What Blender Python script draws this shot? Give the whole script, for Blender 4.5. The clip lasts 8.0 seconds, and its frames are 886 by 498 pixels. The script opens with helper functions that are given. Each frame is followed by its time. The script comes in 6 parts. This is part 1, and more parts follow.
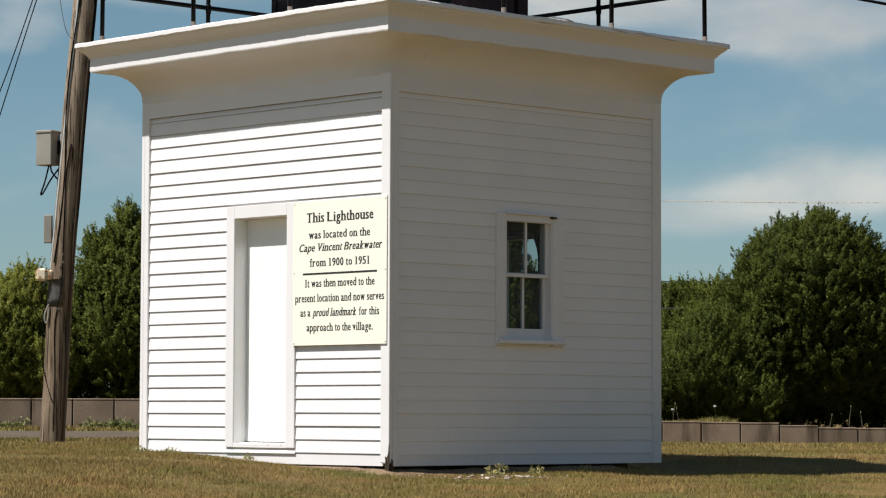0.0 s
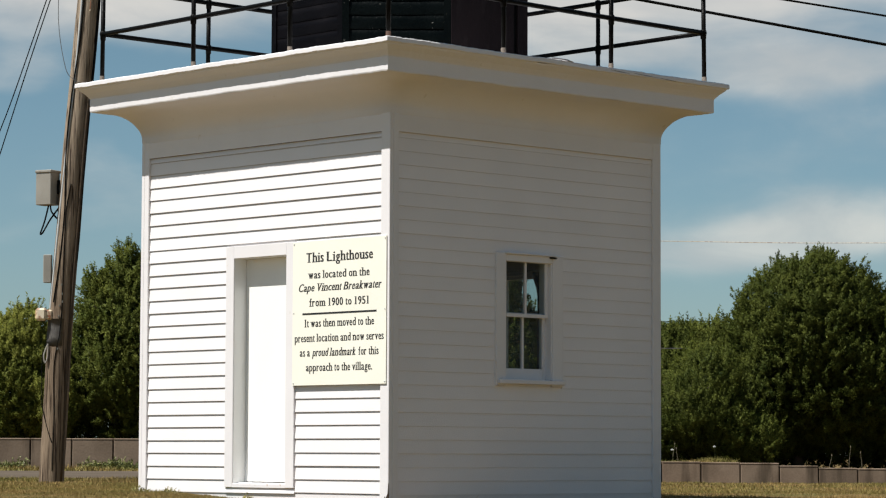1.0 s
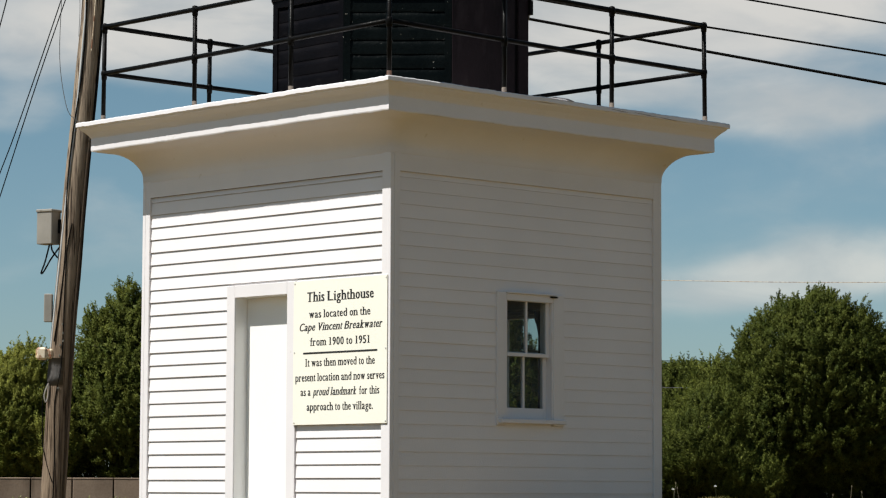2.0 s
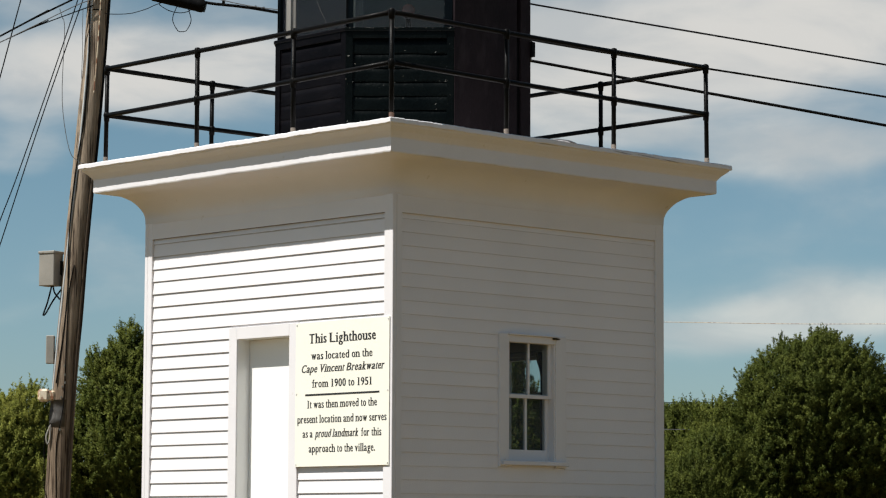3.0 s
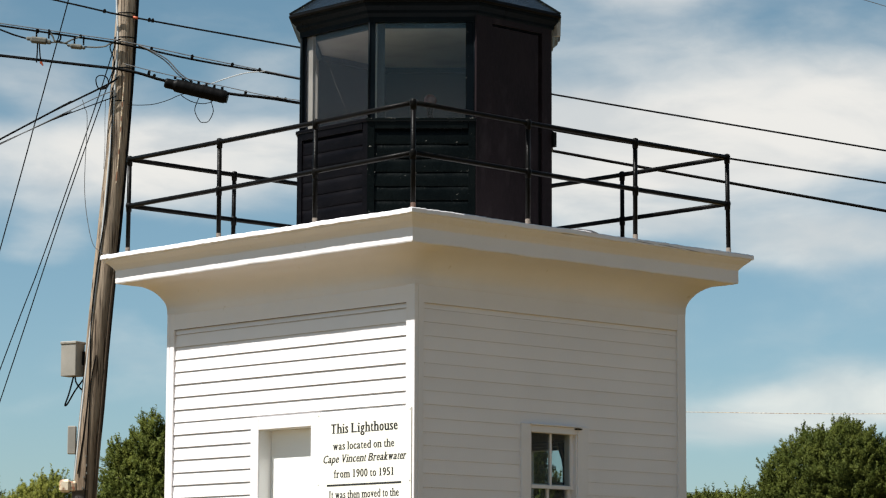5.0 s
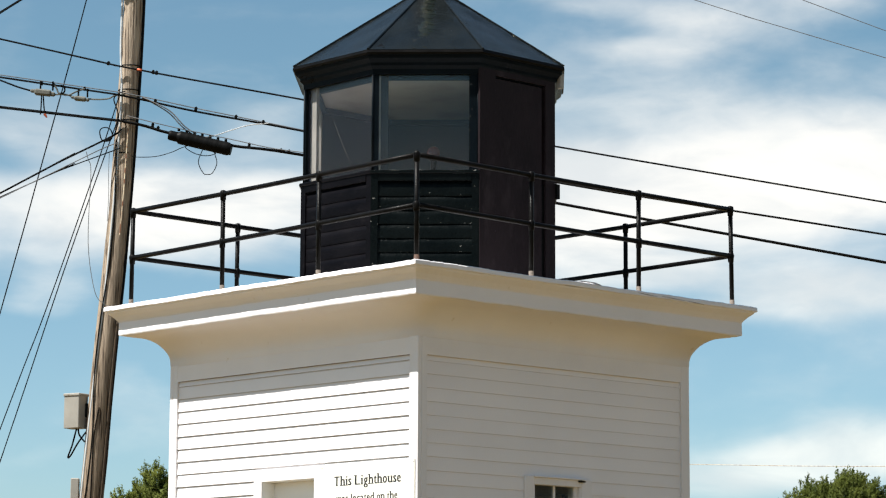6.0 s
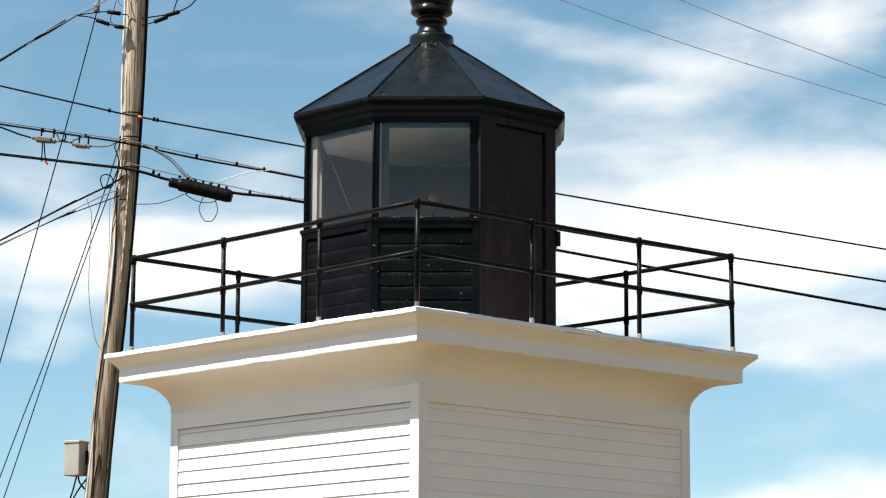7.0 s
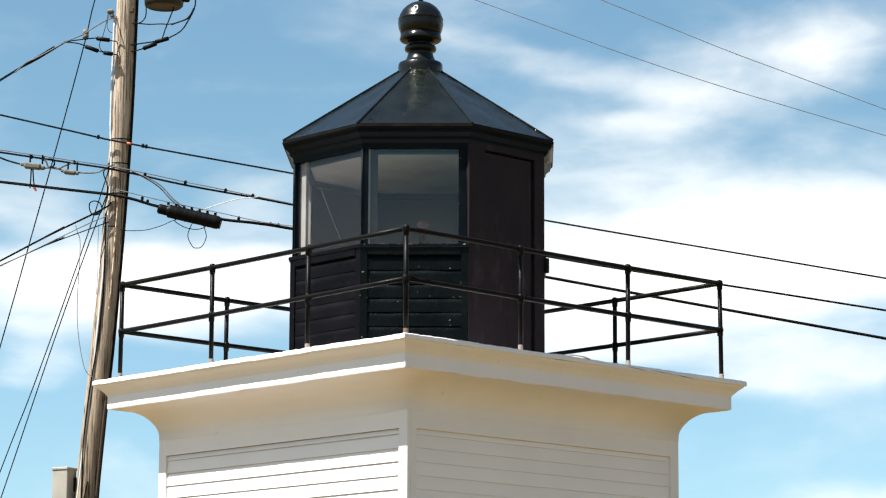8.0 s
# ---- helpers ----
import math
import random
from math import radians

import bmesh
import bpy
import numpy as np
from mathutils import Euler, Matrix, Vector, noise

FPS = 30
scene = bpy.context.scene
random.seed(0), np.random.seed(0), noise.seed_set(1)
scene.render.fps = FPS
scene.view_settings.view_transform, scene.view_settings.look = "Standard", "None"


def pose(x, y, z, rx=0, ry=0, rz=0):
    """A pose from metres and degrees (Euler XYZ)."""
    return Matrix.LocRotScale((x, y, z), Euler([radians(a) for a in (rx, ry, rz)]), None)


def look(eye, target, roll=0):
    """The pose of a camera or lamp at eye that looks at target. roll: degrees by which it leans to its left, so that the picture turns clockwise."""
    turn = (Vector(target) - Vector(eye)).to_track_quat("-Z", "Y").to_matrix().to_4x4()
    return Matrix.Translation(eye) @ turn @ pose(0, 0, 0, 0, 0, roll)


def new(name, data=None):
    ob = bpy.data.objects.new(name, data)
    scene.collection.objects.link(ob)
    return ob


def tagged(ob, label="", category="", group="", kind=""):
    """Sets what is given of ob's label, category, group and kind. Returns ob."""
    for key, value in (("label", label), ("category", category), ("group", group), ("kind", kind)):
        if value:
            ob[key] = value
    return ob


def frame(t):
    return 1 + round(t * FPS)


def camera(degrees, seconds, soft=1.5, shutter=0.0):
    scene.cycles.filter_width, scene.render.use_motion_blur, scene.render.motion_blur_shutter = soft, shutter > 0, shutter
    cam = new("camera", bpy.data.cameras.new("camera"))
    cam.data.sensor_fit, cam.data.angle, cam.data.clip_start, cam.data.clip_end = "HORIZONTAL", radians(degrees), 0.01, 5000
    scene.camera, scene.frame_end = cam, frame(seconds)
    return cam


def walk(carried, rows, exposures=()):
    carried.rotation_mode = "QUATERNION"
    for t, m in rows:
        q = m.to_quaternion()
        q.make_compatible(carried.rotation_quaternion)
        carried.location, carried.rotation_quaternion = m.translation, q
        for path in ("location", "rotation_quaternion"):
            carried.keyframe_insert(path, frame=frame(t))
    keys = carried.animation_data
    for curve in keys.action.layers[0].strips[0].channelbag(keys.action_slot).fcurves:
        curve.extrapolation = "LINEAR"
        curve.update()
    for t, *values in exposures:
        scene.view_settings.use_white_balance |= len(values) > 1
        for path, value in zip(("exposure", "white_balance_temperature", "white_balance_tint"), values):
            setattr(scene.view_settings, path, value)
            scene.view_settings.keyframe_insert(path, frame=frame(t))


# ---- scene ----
import functools

# ---- camera: a tripod on the lawn, panning slowly up ----
cam = camera(17.947, 8.0, soft=1.2)
EYE = (17.777, -16.340, 0.438)
ROWS = [  # seconds, yaw, pitch, roll
    (0.0, 46.321, 3.399, 0.186), (0.5, 46.322, 3.806, 0.217), (1.0, 46.315, 4.215, 0.224), (1.5, 46.320, 4.620, 0.229),
    (3.0, 46.382, 5.867, 0.239), (3.5, 46.431, 6.342, 0.228), (4.0, 46.563, 6.779, 0.215), (4.5, 46.728, 7.216, 0.214),
    (6.0, 46.910, 8.766, 0.260), (6.5, 46.926, 9.281, 0.260), (7.0, 46.927, 9.726, 0.262), (7.5, 46.863, 10.081, 0.260),
    (8.0, 46.696, 10.273, 0.264),
]
EXPOSURES = [(0.0, 0.55), (1.5, 0.53), (3.0, 0.57), (4.0, 0.68), (4.5, 0.77), (6.0, 1.24), (7.0, 1.49), (8.0, 1.62)]
walk(cam, [(t, pose(*EYE, 90 + p, 0, y) @ pose(0, 0, 0, 0, 0, r)) for t, y, p, r in ROWS], EXPOSURES)

# ---- plan axes: s runs to the side of the sight line, d along it ----
RIGHT = Vector((0.69062, 0.72322, 0))
AHEAD = Vector((-0.72322, 0.69062, 0))


def plan(s, d, z):
    return Vector((EYE[0], EYE[1], 0)) + RIGHT * s + AHEAD * d + Vector((0, 0, z))


# ---- sun and sky ----
SUN_TO = Vector((-0.30, -1.0, 1.735)).normalized()   # towards the sun
sun_data = bpy.data.lights.new("sun", "SUN")
sun_data.energy, sun_data.angle, sun_data.color = 5.0, radians(0.53), (1.0, 0.97, 0.92)
sun = new("sun", sun_data)
sun.matrix_world = look(SUN_TO * 60, (0, 0, 0))

world = bpy.data.worlds.new("sky")
world.use_nodes = True
scene.world = world
wn, wl = world.node_tree.nodes, world.node_tree.links
wn.clear()


def wmath(op, a, b=None, c=None, clamp=False):
    n = wn.new("ShaderNodeMath")
    n.operation, n.use_clamp = op, clamp
    for i, v in enumerate((a, b, c)):
        if v is None:
            continue
        if isinstance(v, (int, float)):
            n.inputs[i].default_value = v
        else:
            wl.new(v, n.inputs[i])
    return n.outputs[0]


sky = wn.new("ShaderNodeTexSky")
sky.sky_type, sky.sun_disc = "NISHITA", False
sky.sun_elevation, sky.sun_rotation = math.asin(SUN_TO.z), math.atan2(SUN_TO.x, SUN_TO.y)
sky.air_density, sky.dust_density, sky.ozone_density = 1.0, 0.5, 0.7
coord = wn.new("ShaderNodeTexCoord").outputs["Generated"]


def wdot(v):
    n = wn.new("ShaderNodeVectorMath")
    n.operation = "DOT_PRODUCT"
    wl.new(coord, n.inputs[0])
    n.inputs[1].default_value = v
    return n.outputs["Value"]


side, height = wdot(RIGHT), wdot((0, 0, 1))
ahead = wdot(AHEAD)


def wcombine(x, y, z):
    n = wn.new("ShaderNodeCombineXYZ")
    for i, v in enumerate((x, y, z)):
        if isinstance(v, (int, float)):
            n.inputs[i].default_value = v
        else:
            wl.new(v, n.inputs[i])
    return n.outputs[0]


def wnoise(vec, scale, detail=6.0, rough=0.55, distortion=0.0):
    n = wn.new("ShaderNodeTexNoise")
    wl.new(vec, n.inputs["Vector"])
    n.inputs["Scale"].default_value, n.inputs["Detail"].default_value = scale, detail
    n.inputs["Roughness"].default_value, n.inputs["Distortion"].default_value = rough, distortion
    return n.outputs["Fac"]


def wramp(fac, stops):
    n = wn.new("ShaderNodeValToRGB")
    wl.new(fac, n.inputs[0])
    e = n.color_ramp.elements
    n.color_ramp.interpolation = "EASE"
    while len(e) < len(stops):
        e.new(0.5)
    for el, (p, v) in zip(e, stops):
        el.position, el.color = p, (v, v, v, 1)
    return n.outputs[0]


# cirrus and cumulus banks in layers over the horizon; height is the sine of the elevation
warp = wnoise(wcombine(wmath("MULTIPLY", side, 5.0), wmath("MULTIPLY", ahead, 5.0), wmath("MULTIPLY", height, 12.0)), 1.0, 3.0)
tilted = wmath("ADD", wmath("ADD", height, wmath("MULTIPLY", wmath("SUBTRACT", warp, 0.5), 0.045)), wmath("MULTIPLY", side, 0.02))
up4 = wmath("MULTIPLY", tilted, 3.0, clamp=True)
LEFT_BANKS = [(0.0, 0.55), (0.2, 0.38), (0.27, 0.28), (0.31, 0.5), (0.36, 0.36), (0.43, 0.44), (0.47, 0.72), (0.54, 0.62), (0.585, 0.38), (0.64, 0.28), (0.78, 0.30), (1.0, 0.28)]
RIGHT_BANKS = [(0.0, 0.5), (0.20, 0.25), (0.235, 0.75), (0.27, 0.70), (0.30, 0.32), (0.345, 0.38), (0.37, 0.42), (0.40, 0.75), (0.43, 0.55), (0.455, 0.35), (0.49, 0.80), (0.57, 0.84), (0.60, 0.52), (0.63, 0.30), (0.67, 0.32), (0.71, 0.58), (0.78, 0.60), (1.0, 0.32)]
lo, hi = wramp(up4, LEFT_BANKS), wramp(up4, RIGHT_BANKS)
turn = wmath("MULTIPLY_ADD", side, 5.0, 0.45, clamp=True)
banks = wmath("ADD", wmath("MULTIPLY", lo, wmath("SUBTRACT", 1.0, turn)), wmath("MULTIPLY", hi, turn))
wisp_at = wcombine(wmath("MULTIPLY", side, 9.0), wmath("MULTIPLY", ahead, 9.0), wmath("MULTIPLY", height, 21.0))
wisps = wnoise(wisp_at, 1.0, 7.0, 0.50, 0.5)
puffs = wnoise(wisp_at, 0.35, 5.0, 0.5, 0.3)
# clouds over the tower and the pole: (azimuth, elevation, half width, half height, rise to the right, weight), in degrees
CLOUDS = [
    (5.9, 10.0, 4.6, 1.42, 0.11, 0.66), (2.2, 9.75, 1.6, 0.9, 0.12, 0.46), (-6.6, 9.45, 5.2, 0.95, 0.0, 0.64),
    (-4.2, 11.0, 1.1, 0.45, -0.1, 0.22), (-8.8, 11.1, 1.2, 0.45, 0.0, 0.20), (2.1, 14.0, 2.6, 0.34, -0.17, 0.24),
    (8.0, 14.6, 1.2, 0.9, 0.2, 0.10), (6.5, 13.9, 2.5, 0.85, 0.22, 0.24), (3.75, 12.85, 0.85, 0.34, 0.0, 0.22),
    (8.6, 12.6, 1.2, 0.5, 0.0, 0.12), (7.3, 7.75, 2.5, 0.55, 0.05, 0.48), (3.6, 8.4, 1.8, 0.4, 0.0, 0.24),
    (-8.6, 7.85, 1.0, 0.5, 0.0, 0.28), (-6.6, 5.6, 0.9, 1.0, 0.0, 0.24), (7.4, 4.75, 3.1, 0.58, 0.10, 0.54),
    (-2.0, 14.6, 2.6, 0.6, -0.3, 0.10), (0.5, 15.4, 1.8, 0.7, -0.2, 0.08), (7.0, 6.3, 2.6, 0.8, 0.0, 0.17),
    (0.6, 13.3, 4.0, 1.6, 0.0, 0.07),
]
shreds = wnoise(wcombine(wmath("MULTIPLY", side, 40.0), wmath("MULTIPLY", ahead, 9.0), wmath("MULTIPLY", height, 95.0)), 1.0, 6.0, 0.55, 0.4)
sway = wnoise(wcombine(wmath("MULTIPLY", side, 16.0), wmath("MULTIPLY", ahead, 3.0), wmath("MULTIPLY", height, 30.0)), 1.0, 4.0)
az = wmath("MULTIPLY_ADD", wmath("SUBTRACT", sway, 0.5), 3.0, wmath("MULTIPLY", side, 57.3))
el = wmath("MULTIPLY_ADD", wmath("SUBTRACT", warp, 0.5), 2.6, wmath("MULTIPLY", height, 57.6))
placed = 0.25
for a0, e0, hw, hh, tilt_up, weight in CLOUDS:
    off = wmath("SUBTRACT", az, a0)
    dx = wmath("MULTIPLY", off, 1 / hw)
    dy = wmath("MULTIPLY", wmath("MULTIPLY_ADD", off, -tilt_up, wmath("SUBTRACT", el, e0)), 1 / hh)
    q = wmath("MULTIPLY_ADD", dy, dy, wmath("MULTIPLY", dx, dx))
    placed = wmath("MULTIPLY_ADD", wmath("EXPONENT", wmath("MULTIPLY", wmath("POWER", q, 1.4), -0.7)), weight, placed)
ahead_of = wn.new("ShaderNodeMapRange")
ahead_of.interpolation_type = "SMOOTHSTEP"
wl.new(wdot((AHEAD * math.cos(radians(8)) + Vector((0, 0, math.sin(radians(8))))).normalized()), ahead_of.inputs["Value"])
ahead_of.inputs["From Min"].default_value, ahead_of.inputs["From Max"].default_value = 0.93, 0.968
banks = wmath("ADD", wmath("MULTIPLY", placed, ahead_of.outputs["Result"]), wmath("MULTIPLY", banks, wmath("SUBTRACT", 1.0, ahead_of.outputs["Result"])))
cover = wmath("ADD", banks, wmath("ADD", wmath("MULTIPLY", wmath("SUBTRACT", wisps, 0.5), 0.85), wmath("MULTIPLY_ADD", wmath("SUBTRACT", shreds, 0.5), 0.24, wmath("MULTIPLY", wmath("SUBTRACT", puffs, 0.5), 0.6))))
amount = wn.new("ShaderNodeMapRange")
amount.interpolation_type = "SMOOTHSTEP"
wl.new(cover, amount.inputs["Value"])
amount.inputs["From Min"].default_value, amount.inputs["From Max"].default_value = 0.27, 0.98
mix = wn.new("ShaderNodeMix")
mix.data_type = "RGBA"
wl.new(amount.outputs["Result"], mix.inputs["Factor"])
clear_blue = wn.new("ShaderNodeMix")
clear_blue.data_type, clear_blue.blend_type = "RGBA", "MULTIPLY"
clear_blue.inputs["Factor"].default_value = 1.0
wl.new(sky.outputs[0], clear_blue.inputs["A"])
hue = wn.new("ShaderNodeMix")
hue.data_type = "RGBA"
wl.new(wmath("MULTIPLY", height, 5.0, clamp=True), hue.inputs["Factor"])
hue.inputs["A"].default_value, hue.inputs["B"].default_value = (0.76, 0.96, 1.17, 1), (0.73, 0.92, 0.90, 1)
wl.new(hue.outputs["Result"], clear_blue.inputs["B"])
wl.new(clear_blue.outputs["Result"], mix.inputs["A"])
# thicker parts of a cloud are whiter, thin parts keep some grey
billow = wnoise(wcombine(wmath("MULTIPLY", side, 11.0), wmath("MULTIPLY", ahead, 11.0), wmath("MULTIPLY", height, 34.0)), 1.0, 6.0, 0.55, 0.5)
lit = wn.new("ShaderNodeMix")
lit.data_type = "RGBA"
wl.new(wramp(billow, [(0.36, 0.0), (0.60, 1.0)]), lit.inputs["Factor"])
lit.inputs["A"].default_value, lit.inputs["B"].default_value = (6.7, 7.05, 7.2, 1), (9.0, 8.9, 8.55, 1)
low_cloud, veiled = wn.new("ShaderNodeMix"), wn.new("ShaderNodeMix")
low_cloud.data_type = veiled.data_type = "RGBA"
veiled.blend_type = "MULTIPLY"
veiled.inputs["Factor"].default_value = 1.0
wl.new(wmath("MULTIPLY", height, 6.5, clamp=True), low_cloud.inputs["Factor"])
low_cloud.inputs["A"].default_value, low_cloud.inputs["B"].default_value = (0.88, 1.0, 1.0, 1), (1, 1, 1, 1)
wl.new(lit.outputs["Result"], veiled.inputs["A"])
wl.new(low_cloud.outputs["Result"], veiled.inputs["B"])
wl.new(veiled.outputs["Result"], mix.inputs["B"])
background = wn.new("ShaderNodeBackground")
wl.new(mix.outputs["Result"], background.inputs["Color"])
background.inputs["Strength"].default_value = 0.05
wl.new(background.outputs[0], wn.new("ShaderNodeOutputWorld").inputs["Surface"])

# ---- materials ----


def mat(name, dark, light, scale=3.0, rough=0.6, metal=0.0, bump=0.15, grain=60.0, stretch=(1, 1, 1), streak=None, rand=0.0, island=0.0, spots=None, coat=0.0, shine=0.5):
    """A surface whose colour wanders between two shades at two sizes, with fine relief."""
    m = bpy.data.materials.new(name)
    m.use_nodes = True
    nt = m.node_tree
    n, l = nt.nodes, nt.links
    bsdf = n["Principled BSDF"]
    geo = n.new("ShaderNodeNewGeometry")
    mp = n.new("ShaderNodeMapping")
    mp.inputs["Scale"].default_value = stretch
    l.new(geo.outputs["Position"], mp.inputs["Vector"])

    def noise_at(sc, det=5.0, vec=None):
        t = n.new("ShaderNodeTexNoise")
        t.inputs["Scale"].default_value, t.inputs["Detail"].default_value = sc, det
        l.new(vec or mp.outputs[0], t.inputs["Vector"])
        return t.outputs["Fac"]

    def mixed(fac, a, b, kind="MIX"):
        x = n.new("ShaderNodeMix")
        x.data_type, x.blend_type = "RGBA", kind
        for sock, v in ((x.inputs["Factor"], fac), (x.inputs["A"], a), (x.inputs["B"], b)):
            if isinstance(v, (tuple, list)):
                sock.default_value = (*v, 1)
            elif isinstance(v, (int, float)):
                sock.default_value = v
            else:
                l.new(v, sock)
        return x.outputs["Result"]

    def span(v, a, b, c=0.0, d=1.0):
        r = n.new("ShaderNodeMapRange")
        l.new(v, r.inputs["Value"])
        for k, val in (("From Min", a), ("From Max", b), ("To Min", c), ("To Max", d)):
            r.inputs[k].default_value = val
        return r.outputs["Result"]

    big, fine = noise_at(scale), noise_at(grain, 4.0)
    col = mixed(span(big, 0.3, 0.7), dark, light)
    col = mixed(0.35, col, mixed(span(fine, 0.3, 0.7), dark, light))
    if streak:
        sp = n.new("ShaderNodeMapping")
        sp.inputs["Scale"].default_value = streak[1]
        l.new(geo.outputs["Position"], sp.inputs["Vector"])
        col = mixed(span(noise_at(1.0, 6.0, sp.outputs[0]), *streak[2]), col, streak[0])
    if spots:
        col = mixed(span(noise_at(spots[1], 7.0), *spots[2]), col, spots[0])
    if rand or island:
        source = n.new("ShaderNodeObjectInfo").outputs["Random"] if rand else geo.outputs["Random Per Island"]
        k = rand or island
        g = n.new("ShaderNodeHueSaturation")
        l.new(span(source, 0, 1, 1 - k, 1 + k), g.inputs["Value"])
        l.new(col, g.inputs["Color"])
        col = g.outputs[0]
    l.new(col, bsdf.inputs["Base Color"])
    l.new(span(big, 0.2, 0.8, max(0.02, rough - 0.12), min(1, rough + 0.12)), bsdf.inputs["Roughness"])
    bsdf.inputs["Metallic"].default_value = metal
    bsdf.inputs["Coat Weight"].default_value = coat
    bsdf.inputs["Specular IOR Level"].default_value = shine
    if bump:
        b = n.new("ShaderNodeBump")
        b.inputs["Strength"].default_value, b.inputs["Distance"].default_value = bump, 0.01
        l.new(fine, b.inputs["Height"])
        l.new(b.outputs[0], bsdf.inputs["Normal"])
    return m


def glass(name, tint, rough=0.02, dust=0.0, film_colour=(0.44, 0.47, 0.50)):
    m = bpy.data.materials.new(name)
    m.use_nodes = True
    n, l = m.node_tree.nodes, m.node_tree.links
    n.clear()
    clear, gloss, fres, mx = n.new("ShaderNodeBsdfTransparent"), n.new("ShaderNodeBsdfGlossy"), n.new("ShaderNodeLayerWeight"), n.new("ShaderNodeMixShader")
    clear.inputs["Color"].default_value = (*tint, 1)
    gloss.inputs["Roughness"].default_value = rough
    steep = n.new("ShaderNodeMath")
    steep.operation = "POWER"
    steep.inputs[1].default_value = 5.0
    lift = n.new("ShaderNodeMath")
    lift.operation = "MULTIPLY_ADD"
    lift.inputs[1].default_value, lift.inputs[2].default_value = 0.9, 0.045
    l.new(fres.outputs["Facing"], steep.inputs[0])
    l.new(steep.outputs[0], lift.inputs[0])
    l.new(lift.outputs[0], mx.inputs[0])
    l.new(clear.outputs[0], mx.inputs[1])
    l.new(gloss.outputs[0], mx.inputs[2])
    film, veil, grime = n.new("ShaderNodeBsdfDiffuse"), n.new("ShaderNodeMixShader"), n.new("ShaderNodeTexNoise")
    film.inputs["Color"].default_value = (*film_colour, 1)
    grime.inputs["Scale"].default_value = 4.0
    amount_of = n.new("ShaderNodeMath")
    amount_of.operation = "MULTIPLY"
    amount_of.inputs[1].default_value = dust * 2
    l.new(grime.outputs["Fac"], amount_of.inputs[0])
    l.new(amount_of.outputs[0], veil.inputs[0])
    l.new(mx.outputs[0], veil.inputs[1])
    l.new(film.outputs[0], veil.inputs[2])
    l.new(veil.outputs[0], n.new("ShaderNodeOutputMaterial").inputs["Surface"])
    return m


WHITE = mat("white_paint", (0.698, 0.673, 0.674), (0.758, 0.733, 0.734), 1.6, 0.5, bump=0.12, grain=90, rand=0.02, spots=((0.62, 0.58, 0.52), 5.0, (0.74, 0.9)))
TRIM = mat("white_trim_paint", (0.655, 0.634, 0.637), (0.715, 0.694, 0.697), 2.2, 0.45, bump=0.10, grain=110, spots=((0.50, 0.45, 0.36), 9.0, (0.70, 0.82)))
PEELING = mat("peeling_white_paint", (0.655, 0.634, 0.637), (0.715, 0.694, 0.697), 2.2, 0.55, bump=0.25, grain=70, spots=((0.42, 0.33, 0.27), 17.0, (0.60, 0.68)))
DOOR_WHITE = mat("white_door_paint", (0.78, 0.78, 0.76), (0.82, 0.82, 0.80), 1.2, 0.4, bump=0.05, grain=60)
SIGN_CREAM = mat("cream_sign_board", (0.76, 0.74, 0.64), (0.80, 0.78, 0.69), 1.5, 0.45, bump=0.04, grain=50)
LETTER = mat("black_letter_paint", (0.012, 0.012, 0.012), (0.02, 0.02, 0.02), 5, 0.5, bump=0.0)
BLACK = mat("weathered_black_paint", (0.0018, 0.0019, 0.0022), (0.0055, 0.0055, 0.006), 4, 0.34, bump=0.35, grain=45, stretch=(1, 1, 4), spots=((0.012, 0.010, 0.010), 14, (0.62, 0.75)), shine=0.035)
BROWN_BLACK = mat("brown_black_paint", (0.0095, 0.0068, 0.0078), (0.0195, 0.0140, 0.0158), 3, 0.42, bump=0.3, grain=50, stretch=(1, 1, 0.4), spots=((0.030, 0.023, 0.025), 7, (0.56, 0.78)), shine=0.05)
PURPLE_BLACK = mat("purple_black_side", (0.0015, 0.0013, 0.0018), (0.0033, 0.0028, 0.0037), 3, 0.4, bump=0.25, grain=45, stretch=(1, 1, 2), spots=((0.0065, 0.0055, 0.0062), 9, (0.58, 0.78)), shine=0.05)
CHIPPED = mat("pale_chipped_paint", (0.10, 0.10, 0.09), (0.42, 0.41, 0.38), 30, 0.6, bump=0.2)
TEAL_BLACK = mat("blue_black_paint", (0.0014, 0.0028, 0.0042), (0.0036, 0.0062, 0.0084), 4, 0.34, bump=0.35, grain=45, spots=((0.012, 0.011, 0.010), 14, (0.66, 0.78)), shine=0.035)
# the pale spots are chipped paint and glints put into the colour
GREEN_BLACK = mat("green_black_side", (0.0012, 0.0020, 0.0022), (0.0032, 0.0048, 0.0048), 4, 0.28, bump=0.4, grain=40, spots=((0.35, 0.34, 0.30), 38, (0.715, 0.75)), shine=0.05)
ROOFING = mat("tarred_roof_sheet", (0.0035, 0.0046, 0.0050), (0.0080, 0.0100, 0.0105), 3, 0.20, bump=0.5, grain=30, spots=((0.02, 0.02, 0.017), 12, (0.66, 0.8)), shine=0.11)
FINIAL_BLACK = mat("glossy_black_paint", (0.0030, 0.0036, 0.0038), (0.0068, 0.0080, 0.0082), 3, 0.26, bump=0.3, grain=14, spots=((0.02, 0.02, 0.017), 12, (0.66, 0.8)), shine=0.2)
# gloss with an amber specular tint, for the colour of the roof glint
GLINT_AMBER = mat("glossy_glint_amber", (0.0030, 0.0040, 0.0030), (0.0070, 0.0080, 0.0058), 5, 0.15, bump=0.2, grain=40, shine=0.8)
